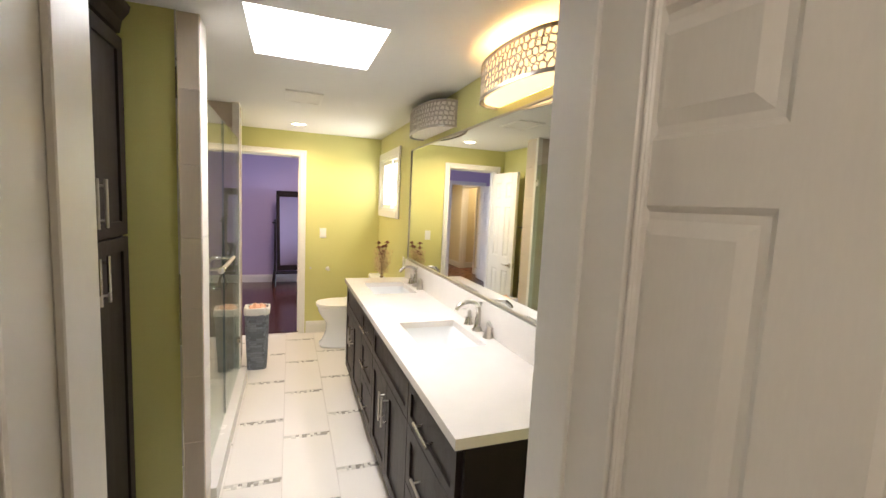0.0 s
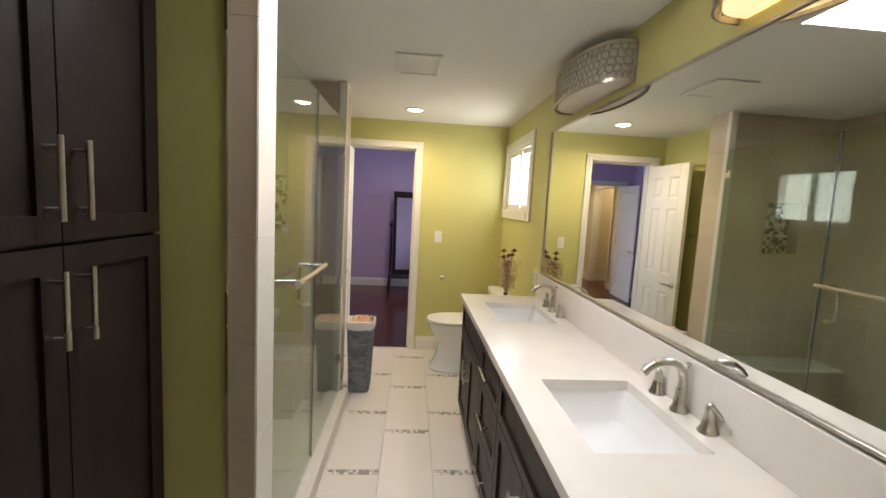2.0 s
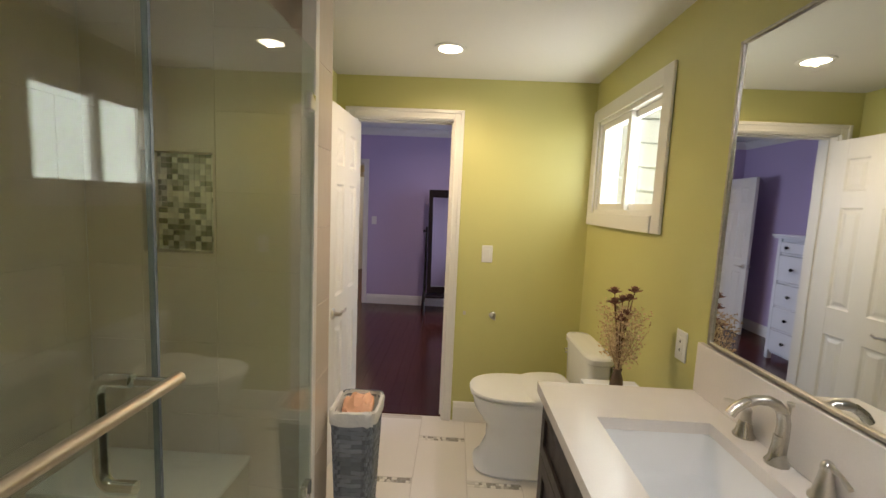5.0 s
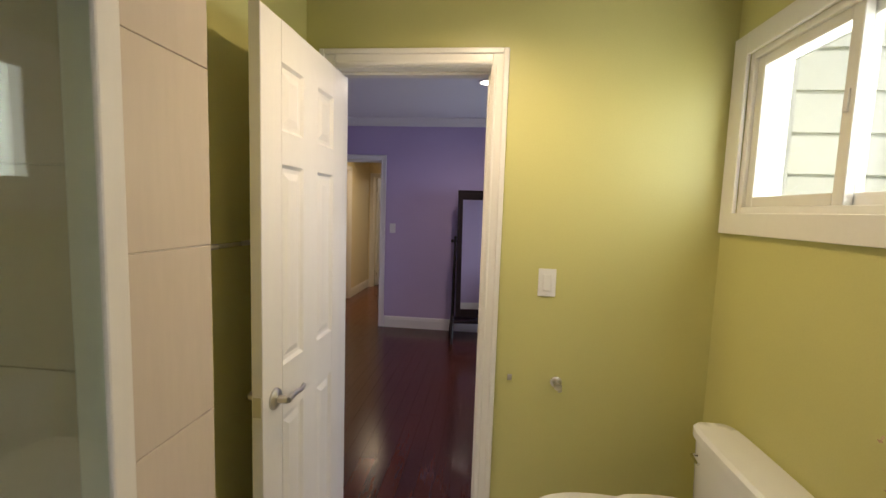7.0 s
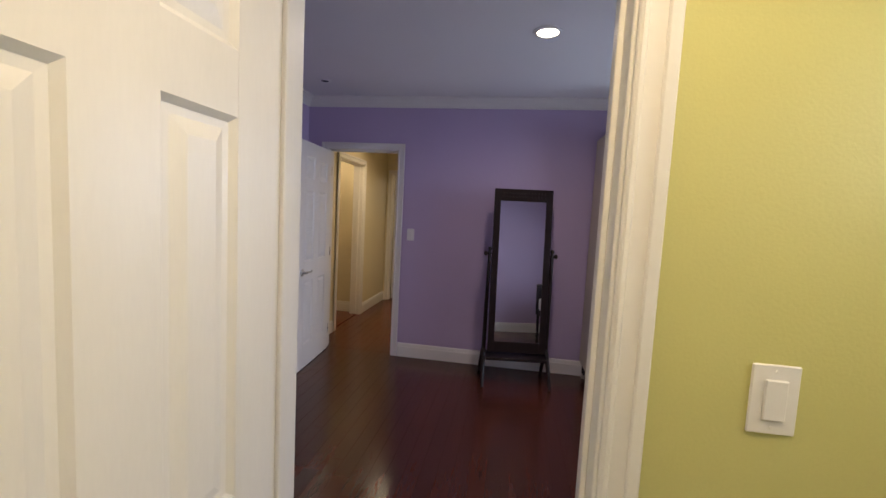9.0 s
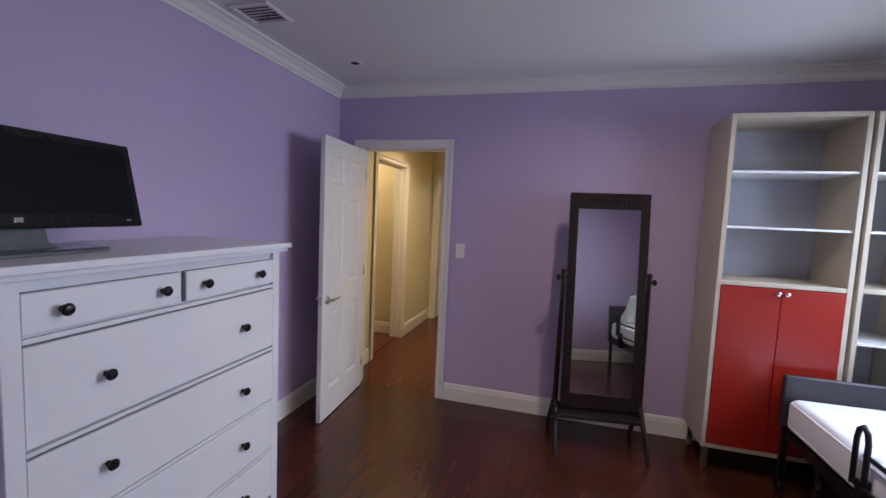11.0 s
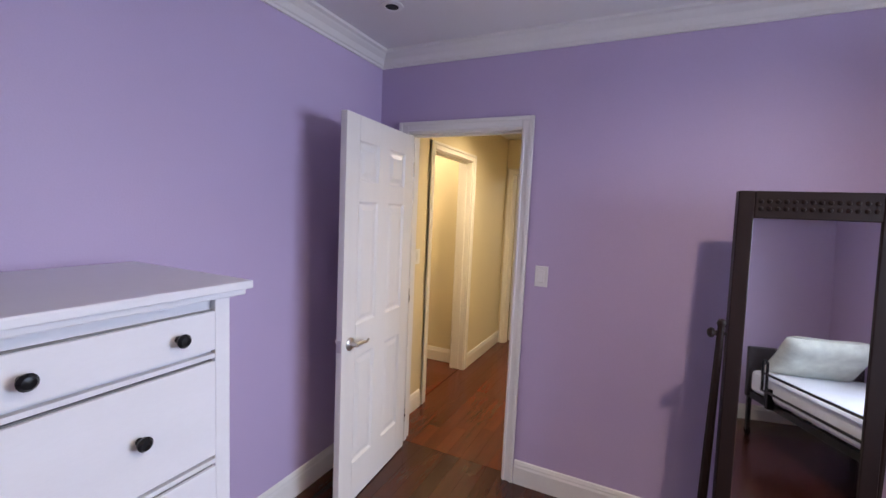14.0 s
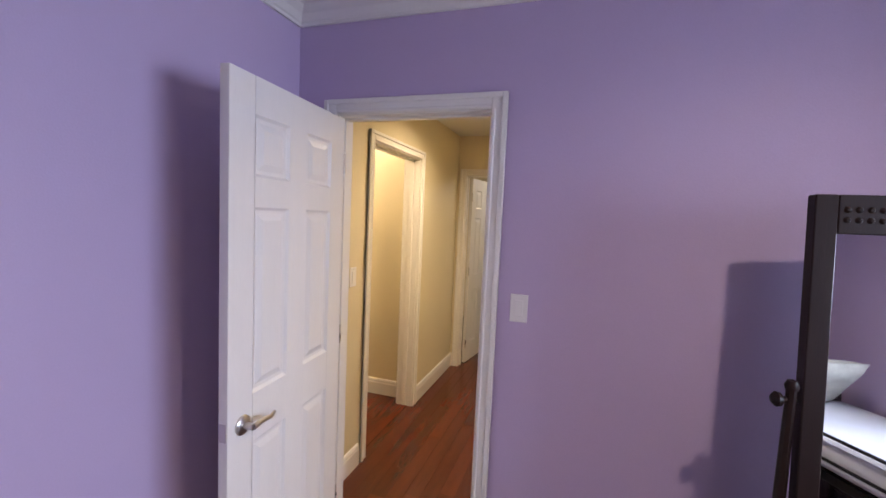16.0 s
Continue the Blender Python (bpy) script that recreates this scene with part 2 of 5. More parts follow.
def lathe(bm, prof, c=(0, 0, 0), n=20, axis="z"):
    """A turned body from (radius, height) pairs."""
    def at(r, h, k):
        a = 2 * math.pi * k / n
        x, y = r * math.cos(a), r * math.sin(a)
        q = (x, y, h) if axis == "z" else (h, x, y) if axis == "x" else (y, h, x)
        return Vector(c) + Vector(q)
    ring_loft(bm, [[at(max(r, 1e-4), h, k) for k in range(n)] for r, h in prof])


def superellipse(cx, cy, a, b, z, n=28, e=2.5, front=0.0):
    out = []
    for k in range(n):
        t = 2 * math.pi * k / n
        c, s = math.cos(t), math.sin(t)
        out.append(Vector((cx + a * math.copysign(abs(c) ** (2 / e), c) * (1 + front * (c < 0)), cy + b * math.copysign(abs(s) ** (2 / e), s), z)))
    return out


def part(name, bm, material, parent=None, label="", smooth=False):
    """Links a bmesh as one mesh object, under a thing or a part where one is given."""
    bmesh.ops.recalc_face_normals(bm, faces=bm.faces)
    me = bpy.data.meshes.new(name)
    bm.to_mesh(me)
    bm.free()
    me.materials.append(material)
    if smooth:
        me.polygons.foreach_set("use_smooth", [True] * len(me.polygons))
        me.set_sharp_from_angle(angle=radians(40))
    ob = new(name, me)
    if parent:
        ob.parent = parent
    if label:
        ob["label"] = label
    return ob


def boxpart(name, dims, material, parent=None, label="", bev=0.002, seg=1):
    bm = bmesh.new()
    box(bm, *dims, bev=bev, seg=seg)
    return part(name, bm, material, parent, label)


def tubepart(name, pts, r, material, parent=None, label="", n=10):
    bm = bmesh.new()
    tube(bm, pts, r, n)
    return part(name, bm, material, parent, label, smooth=True)


def lathepart(name, prof, c, material, parent=None, label="", n=20, axis="z"):
    bm = bmesh.new()
    lathe(bm, prof, c, n, axis)
    return part(name, bm, material, parent, label, smooth=True)


def thing(name, m, label, category, group=""):
    ob = new(name)
    ob.matrix_world = m
    ob.empty_display_size = 0.1
    return tagged(ob, label, category, group)


def structure(name, boxes, material, label, category):
    bm = bmesh.new()
    for b in boxes:
        box(bm, *b)
    return tagged(part(name, bm, material), label, category, kind="structure")


def moulding(name, runs, prof, material, label, category="moulding"):
    """Runs (p0, p1, inward) along the walls, with mitred ends; prof: (out from the wall, height)."""
    bm = bmesh.new()
    for p0, p1, inward, m0, m1 in runs:
        p0, p1, nrm = Vector(p0), Vector(p1), Vector(inward)
        d = (p1 - p0).normalized()
        up = Vector((0, 0, 1))
        ring_loft(bm, [[p0 + nrm * o + up * h + d * o * m0 for o, h in prof], [p1 + nrm * o + up * h - d * o * m1 for o, h in prof]])
    return tagged(part(name, bm, material), label, category, kind="structure")


BASE = [(0, 0), (0.016, 0), (0.016, 0.10), (0.012, 0.112), (0.012, 0.12), (0.007, 0.135), (0, 0.14)]
CROWN = [(0, 0), (0.012, 0), (0.014, 0.012), (0.022, 0.018), (0.036, 0.045), (0.058, 0.062), (0.066, 0.070), (0.085, 0.076), (0.085, 0.09), (0, 0.09)]

# ---------------------------------------------------------------- structure
ZB, ZR, ZH = 2.33, 2.545, 2.44      # ceilings: bathroom, bedroom, hall
XR, YD = 1.77, 5.10                 # bathroom: vanity wall, far wall
BX0, BX1, BY0, BY1 = -1.40, 2.66, 5.235, 8.39   # bedroom

structure("wall_vanity", [(XR, XR + .14, .70, 4.168, 0, ZB), (XR, XR + .14, 5.008, YD + .065, 0, ZB), (XR, XR + .14, 4.168, 5.008, 0, 1.50), (XR, XR + .14, 4.168, 5.008, 2.07, ZB)],
          M["green"], "yellow-green painted wall behind the vanity, with a window", "wall")
structure("wall_bath_far", [(-.06, .185, YD, 5.166, 0, ZB), (.865, XR, YD, 5.166, 0, ZB), (.185, .865, YD, 5.166, 2.075, ZB)],
          M["green"], "yellow-green painted bathroom wall with a doorway", "wall")
structure("wall_bath_towel", [(-.06, .07, 4.07, YD, 0, ZB)], M["green"], "yellow-green painted wall with a towel bar", "wall")
structure("wall_shower_end", [(-.68, -.350, 3.89, 4.07, 0, ZB), (-.048, .345, 3.89, 4.07, 0, ZB), (-.350, -.048, 3.89, 4.07, 0, 1.27),
                              (-.350, -.048, 3.89, 4.07, 1.68, ZB), (-.350, -.048, 3.985, 4.07, 1.27, 1.68)],
          M["grout"], "shower end wall with a recessed niche", "wall")
structure("wall_shower_side", [(-.68, -.57, 2.25, 3.89, 0, ZB)], M["grout"], "long inner shower wall under the tiles", "wall")
structure("wall_shower_near", [(-.68, .298, 2.085, 2.25, 0, ZB)], M["green"], "yellow-green painted wing wall beside the linen cabinet", "wall")
structure("wall_shower_post", [(.298, .377, 2.09, 2.25, 0, ZB)], M["grout"], "end of the wing wall under the tiles", "wall")
structure("wall_cabinet", [(-.68, -.55, .70, 2.085, 0, ZB)], M["green"], "yellow-green painted wall behind the linen cabinet", "wall")
structure("wall_entry", [(-.68, .45, .60, .76, 0, ZB), (1.275, XR + .14, .60, .76, 0, ZB), (.45, 1.275, .60, .76, 2.06, ZB)],
          M["green"], "yellow-green painted wall round the entry door", "wall")
structure("ceiling_bathroom", [(-.68, .565, .60, 5.166, ZB, ZB + .12), (1.15, XR + .14, .60, 5.166, ZB, ZB + .12),
                               (.565, 1.15, .60, 1.88, ZB, ZB + .12), (.565, 1.15, 2.49, 5.166, ZB, ZB + .12),
                               (.545, .565, 1.86, 2.51, ZB + .12, ZB + .42), (1.15, 1.17, 1.86, 2.51, ZB + .12, ZB + .42),
                               (.565, 1.15, 1.86, 1.88, ZB + .12, ZB + .42), (.565, 1.15, 2.49, 2.51, ZB + .12, ZB + .42)],
          M["ceiling"], "white painted bathroom ceiling with a skylight well", "ceiling")
sky_win = thing("skylight", pose(.857, 2.185, ZB + .42), "square skylight with a white acrylic dome, glowing in place of daylight", "skylight")
boxpart("dome", (-.315, .315, -.33, .33, .0, .012), M["dome_glow"], sky_win, bev=0)
for b in ((-.315, .315, -.335, -.325), (-.315, .315, .325, .335)):
    boxpart("frame", (*b, 0.012, 0.05), M["vinyl"], sky_win, bev=0)

# room in front of the entry door
structure("wall_entry_room", [(-1.6, .435, .53, .598, 0, ZB), (1.33, 2.4, .53, .598, 0, ZB), (.435, 1.275, .53, .598, 2.06, ZB), (-1.7, -1.6, -2.2, .598, 0, ZB), (2.4, 2.5, -2.2, .598, 0, ZB), (-1.7, 2.5, -2.3, -2.2, 0, ZB)],
          M["cream"], "cream painted walls of the room before the bathroom", "wall")
structure("ceiling_entry_room", [(-1.7, 2.5, -2.3, .598, ZB, ZB + .12)], M["ceiling"], "white painted ceiling of the entry room", "ceiling")
structure("floor_entry_room", [(-1.7, 2.5, -2.3, .66, -.1, 0)], M["wood"], "dark wooden floor of the entry room", "floor")

# bedroom shell
structure("wall_bedroom_bath", [(BX0 - .12, .185, 5.168, BY0, 0, ZR), (.865, BX1 + .12, 5.168, BY0, 0, ZR), (.185, .865, 5.168, BY0, 2.075, ZR)],
          M["lilac"], "lilac painted wall beside the bathroom doorway", "wall")
structure("wall_bedroom_left", [(BX0 - .12, BX0, BY0, BY1, 0, ZR)], M["lilac"], "lilac painted bedroom wall behind the dresser", "wall")
structure("wall_bedroom_door", [(BX0 - .12, -1.195, BY1, BY1 + .06, 0, ZR), (-.44, BX1 + .12, BY1, BY1 + .06, 0, ZR), (-1.195, -.44, BY1, BY1 + .06, 2.06, ZR)],
          M["lilac"], "lilac painted bedroom wall with the hall doorway", "wall")
WY0, WY1, WZ0, WZ1 = 6.62, 8.08, 0.98, 2.12
structure("wall_bedroom_window", [(BX1, BX1 + .14, BY0, WY0, 0, ZR), (BX1, BX1 + .14, WY1, BY1, 0, ZR), (BX1, BX1 + .14, WY0, WY1, 0, WZ0), (BX1, BX1 + .14, WY0, WY1, WZ1, ZR)],
          M["lilac"], "lilac painted bedroom wall with the bright window", "wall")
structure("ceiling_bedroom", [(BX0 - .12, BX1 + .14, 5.168, BY1 + .06, ZR, ZR + .12)], M["ceiling"], "flat white bedroom ceiling", "ceiling")

# hall
structure("wall_hall_side", [(-1.46, -1.34, BY1 + .062, 9.02, 0, ZH), (-1.46, -1.34, 9.85, 10.93, 0, ZH), (-1.46, -1.34, 9.02, 9.85, 2.06, ZH)],
          M["cream"], "cream painted hall wall with a side opening", "wall")
structure("wall_hall_end", [(-1.46, -1.262, 10.93, 11.03, 0, ZH), (-.50, 0.1, 10.93, 11.03, 0, ZH), (-1.262, -.50, 10.93, 11.03, 2.05, ZH)],
          M["cream"], "cream painted wall at the end of the hall", "wall")
structure("wall_hall_near", [(-1.46, -1.195, BY1 + .062, BY1 + .12, 0, ZH), (-.44, -.2, BY1 + .062, BY1 + .12, 0, ZH), (-1.195, -.44, BY1 + .062, BY1 + .12, 2.06, ZH)],
          M["cream"], "cream painted hall side of the bedroom doorway", "wall")
structure("wall_hall_right", [(-.2, -.1, BY1 + .062, 10.93, 0, ZH)], M["cream"], "cream painted long hall wall", "wall")
structure("wall_side_passage", [(-3.2, -1.46, 9.96, 10.06, 0, ZH), (-3.2, -1.46, 8.90, 9.00, 0, ZH), (-3.3, -3.2, 8.9, 10.06, 0, ZH)],
          M["cream"], "cream painted walls of the side passage", "wall")
structure("wall_far_room", [(-2.2, -2.1, 11.03, 13.2, 0, ZH), (.6, .7, 11.03, 13.2, 0, ZH), (-2.2, .7, 13.2, 13.3, 0, ZH)], M["cream"], "plain walls of the room past the hall", "wall")
structure("ceiling_hall", [(-3.3, .1, BY1 + .062, 11.03, ZH, ZH + .1), (-2.2, .7, 11.03, 13.3, ZH, ZH + .1)], M["ceiling"], "white painted hall ceiling", "ceiling")
structure("ground", [(-60, 80, -70, 80, -.35, -.25)], M["earth"], "dark garden ground round the house", "ground")

# mouldings
Z0 = 0.0
moulding("baseboard_bedroom", [((BX0, BY1, Z0), (-1.255, BY1, Z0), (0, -1, 0), 1, 0), ((-.385, BY1, Z0), (BX1, BY1, Z0), (0, -1, 0), 0, 1),
                               ((BX0, BY0, Z0), (BX0, BY1, Z0), (1, 0, 0), 1, 1), ((BX0, BY0, Z0), (.12, BY0, Z0), (0, 1, 0), 1, 0),
                               ((.93, BY0, Z0), (BX1, BY0, Z0), (0, 1, 0), 0, 1), ((BX1, BY0, Z0), (BX1, BY1, Z0), (-1, 0, 0), 1, 1)],
         BASE, M["trim"], "white stepped wooden baseboard round the bedroom", "baseboard")
zc = ZR - .09
moulding("crown_bedroom", [((BX0, BY1, zc), (BX1, BY1, zc), (0, -1, 0), 1, 1), ((BX0, BY0, zc), (BX0, BY1, zc), (1, 0, 0), 1, 1),
                           ((BX0, BY0, zc), (BX1, BY0, zc), (0, 1, 0), 1, 1), ((BX1, BY0, zc), (BX1, BY1, zc), (-1, 0, 0), 1, 1)],
         CROWN, M["trim"], "white crown moulding under the bedroom ceiling")
moulding("baseboard_bathroom", [((.93, YD, Z0), (XR, YD, Z0), (0, -1, 0), 0, 1), ((XR, 3.70, Z0), (XR, YD, Z0), (-1, 0, 0), 0, 1),
                                ((.07, 4.07, Z0), (.07, YD, Z0), (1, 0, 0), 0, 1)], BASE, M["trim"], "white baseboard along the bathroom walls", "baseboard")
moulding("baseboard_hall", [((-1.34, BY1 + .12, Z0), (-1.34, 8.95, Z0), (1, 0, 0), 0, 0), ((-1.34, 9.91, Z0), (-1.34, 10.93, Z0), (1, 0, 0), 0, 1),
                            ((-1.34, 10.93, Z0), (-1.315, 10.93, Z0), (0, -1, 0), 1, 0), ((-3.2, 9.96, Z0), (-1.46, 9.96, Z0), (0, -1, 0), 0, 0)],
         BASE, M["trim"], "white stepped baseboard along the hall", "baseboard")


def door_frame(name, a0, a1, top, face0, face1, axis, label, cas=0.065, sides=(1, 1)):
    """Jamb lining and casings round an opening from a0 to a1; the wall's faces lie at face0 and face1."""
    ob = thing(name, pose(0, 0, 0), label, "door frame")
    tagged(ob, kind="structure")

    def put(nm, u0, u1, v0, v1, z0, z1, bev=.003):
        d = (u0, u1, v0, v1, z0, z1) if axis == "y" else (v0, v1, u0, u1, z0, z1)
        boxpart(nm, d, M["trim"], ob, bev=bev)
    lo, hi = min(face0, face1) - .004, max(face0, face1) + .004
    put("jamb", a0 - .02, a0, lo, hi, 0, top + .02)
    put("jamb", a1, a1 + .02, lo, hi, 0, top + .02)
    put("head_jamb", a0, a1, lo, hi, top, top + .02)
    mid = (lo + hi) / 2
    put("stop", a0, a0 + .011, mid - .018, mid + .018, 0, top - .011, .002)
    put("stop", a1 - .011, a1, mid - .018, mid + .018, 0, top - .011, .002)
    put("head_stop", a0, a1, mid - .018, mid + .018, top - .011, top, .002)
    for f, s in ((face0, -1), (face1, 1)):
        if not sides[0 if s < 0 else 1]:
            continue
        def strip(nm, u0, u1, z0, z1, t):
            v = sorted((f + s * .005, f + s * (.005 + t)))
            put(nm, u0, u1, v[0], v[1], z0, z1)
        g = .006
        for nm, u0, u1 in (("casing", a0 - cas - g, a0 - g), ("casing", a1 + g, a1 + cas + g)):
            strip(nm, u0, u1, 0, top + cas + g, .011)
            outer = (u0, u0 + .022) if u0 < a0 else (u1 - .022, u1)
            strip("casing_band", *outer, 0, top + cas + g, .019)
            inner = (u1 - .016, u1 - .004) if u0 < a0 else (u0 + .004, u0 + .016)
            strip("casing_bead", *inner, 0, top + g, .015)
        strip("head_casing", a0 - g, a1 + g, top + g, top + cas + g, .011)
        strip("head_band", a0 - cas - g + .022, a1 + cas + g - .022, top + cas + g - .022, top + cas + g, .019)
        strip("head_bead", a0 - .002, a1 + .002, top + g + .004, top + g + .016, .015)
    return ob


door_frame("door_frame_1", .205, .845, 2.055, YD, BY0, "y", "white painted casing round the bathroom doorway")
door_frame("door_frame_2", -1.175, -.46, 2.04, BY1, BY1 + .12, "y", "white painted casing round the hall doorway")
door_frame("door_frame_3", .472, 1.255, 2.04, .53, .76, "y", "white painted casing round the bathroom entry", sides=(1, 1))
door_frame("door_frame_4", 9.04, 9.83, 2.04, -1.46, -1.34, "x", "white painted casing round the side opening")
door_frame("door_frame_5", -1.242, -.52, 2.03, 10.93, 11.03, "y", "white painted casing at the end of the hall")


def lever(parent, x, y, z, side, way):
    """A lever handle with its rose, on the face y; side: which way it stands out, way: which way the lever points."""
    h = lathepart("door_handle", [(.0, 0), (.033, 0), (.033, side * .006), (.026, side * .012), (.012, side * .014), (.011, side * .045), (.0, side * .047)],
                  (x, y, z), M["nickel"], parent, "brushed nickel lever handle", axis="y", n=20)
    yy = y + side * .045
    tubepart("lever", [(x, yy, z), (x + way * .03, yy, z + .004), (x + way * .06, yy, z + .002), (x + way * .085, yy, z - .004), (x + way * .108, yy, z + .006)],
             [.010, .010, .008, .0075, .006], M["nickel"], h)
    return h


def six_panel(name, m, w, label, handle=True, hinge_side=-1, h=2.02, t=.035):
    """A six-panel door leaf: local x from the hinge, y across its thickness, z up."""
    ob = thing(name, m, label, "door")
    st, mu = .115, .11
    pw = (w - 2 * st - mu) / 2
    rails = [(0, .22), (.80, .97), (1.60, 1.70), (h - .12, h)]
    for nm, a, b in (("stile", 0, st), ("stile", w - st, w)):
        boxpart(nm, (a, b, -t / 2, t / 2, .008, h), M["door"], ob, bev=.002)
    for a, b in rails:
        boxpart("rail", (st, w - st, -t / 2, t / 2, max(a, .008), b), M["door"], ob, bev=0)
    for (a, b), (c, d) in zip(rails, rails[1:]):
        boxpart("mullion", (st + pw, st + pw + mu, -t / 2, t / 2, b, c), M["door"], ob, bev=0)
        for x0 in (st, st + pw + mu):
            bm = bmesh.new()
            x1 = x0 + pw
            for s in (-1, 1):
                def rect(i, y):
                    return [(x0 + i, s * y, b + i), (x1 - i, s * y, b + i), (x1 - i, s * y, c - i), (x0 + i, s * y, c - i)]
                ring_loft(bm, [rect(0, t / 2), rect(.010, t / 2 - .009), rect(.022, t / 2 - .010), rect(.045, t / 2 - .002), rect(.050, t / 2 - .002)], close_ends=False)
                v = [bm.verts.new(p) for p in rect(.050, t / 2 - .002)]
                bm.faces.new(v)
            part("panel", bm, M["door"], ob)
    for z in (.22, 1.02, 1.82):
        lathepart("hinge", [(.0, 0), (.0065, 0), (.0065, .09), (.0, .09)], (-.004, hinge_side * t / 2, z - .045), M["nickel"], ob, "brushed nickel butt hinge", n=10)
    if handle:
        lever(ob, w - .065, t / 2, .885, 1, -1)
        lever(ob, w - .065, -t / 2, .885, -1, -1)
        boxpart("latch_plate", (w, w + .002, -.0125, .0125, .855, .915), M["nickel"], ob, bev=0)
    return ob


six_panel("door_1", pose(.205 + .018, 5.085, 0, 0, 0, -91), .63, "open white six-panel bathroom door with a lever handle")
six_panel("door_2", pose(-1.155, 8.375, 0, 0, 0, -86), .715, "open white six-panel bedroom door with a lever handle", hinge_side=1)
six_panel("door_3", pose(1.278, .665, 0, 0, 0, -84), .78, "open white six-panel entry door of the bathroom", hinge_side=-1)
six_panel("door_4", pose(-1.222, 11.045, 0, 0, 0, 82), .67, "white six-panel door ajar at the end of the hall")

structure("wall_outer_wing", [(XR + .142, BX1 + .14, 5.106, 5.166, -.25, ZR + .1)], M["siding"], "cream lap-sided outer wall of the bedroom wing", "wall")
for i in range(18):
    bm = bmesh.new()
    z = -.2 + i * .155
    ring_loft(bm, [[(x, 5.105, z), (x, 5.093, z), (x, 5.1015, z + .155), (x, 5.105, z + .155)] for x in (XR + .143, BX1 + .14)])
    part("siding_board", bm, M["siding"], bpy.data.objects["wall_outer_wing"])

# ---------------------------------------------------------------- bathroom things
def shaker(ob, name, y0, y1, z0, z1, x, out, kind="panel_door"):
    """A shaker front on the plane x; out: the way it faces. Frame proud, panel recessed."""
    r, t = .055, .02
    if z1 - z0 < .2:
        r = .04
    xs = sorted((x, x + out * t))
    bm = bmesh.new()
    for b in ((y0, y0 + r, z0, z1), (y1 - r, y1, z0, z1), (y0 + r, y1 - r, z0, z0 + r), (y0 + r, y1 - r, z1 - r, z1)):
        box(bm, xs[0], xs[1], b[0], b[1], b[2], b[3])
    front = part(name, bm, M["espresso"], ob)
    xs = sorted((x, x + out * .010))
    boxpart("inset_panel", (xs[0], xs[1], y0 + r, y1 - r, z0 + r, z1 - r), M["espresso"], front, bev=0)
    return front


def bar_pull(parent, x, out, y0, z0, y1, z1):
    """A round bar pull on two posts."""
    a, b = Vector((x + out * .032, y0, z0)), Vector((x + out * .032, y1, z1))
    h = tubepart("bar_handle", [a, b], .006, M["nickel"], parent, "brushed nickel bar handle")
    for f in (.14, .86):
        p = a.lerp(b, f)
        tubepart("post", [(x, p.y, p.z), p], .0045, M["nickel"], h, n=8)


def vanity():
    v = thing("vanity_cabinet", pose(0, 0, 0), "dark espresso shaker vanity cabinet under a cream counter", "cabinet")
    bm = bmesh.new()
    box(bm, 1.245, 1.765, 1.085, 3.69, .10, .62)
    box(bm, 1.245, 1.30, 1.085, 3.69, .62, .868)
    box(bm, 1.68, 1.765, 1.085, 3.69, .62, .868)
    box(bm, 1.30, 1.68, 1.085, 1.60, .62, .868)
    box(bm, 1.30, 1.68, 2.50, 2.90, .62, .868)
    part("carcass", bm, M["espresso"], v)
    boxpart("toe_kick", (1.31, 1.765, 1.09, 3.685, .0, .10), M["espresso"], v, bev=0)
    boxpart("end_panel", (1.24, 1.765, 1.068, 1.084, .0, .868), M["espresso"], v)
    x, g = 1.244, .004
    for y0, y1 in ((1.09, 1.64), (2.44, 2.88)):
        for z0, z1 in ((.13, .385), (.39, .655), (.66, .845)):
            f = shaker(v, "drawer_front", y0 + g, y1 - g, z0, z1, x, -1)
            c = (y0 + y1) / 2
            bar_pull(f, x - .02, -1, c - .085, (z0 + z1) / 2, c + .085, (z0 + z1) / 2)
    for y0, y1 in ((1.64, 2.44), (2.88, 3.69)):
        c = (y0 + y1) / 2
        shaker(v, "false_front", y0 + g, y1 - g, .66, .845, x, -1)
        for a, b, h in ((y0, c, c - .035), (c, y1, c + .035)):
            f = shaker(v, "cabinet_door", a + g, b - g, .13, .655, x, -1)
            bar_pull(f, x - .02, -1, h, .44, h, .60)


vanity()


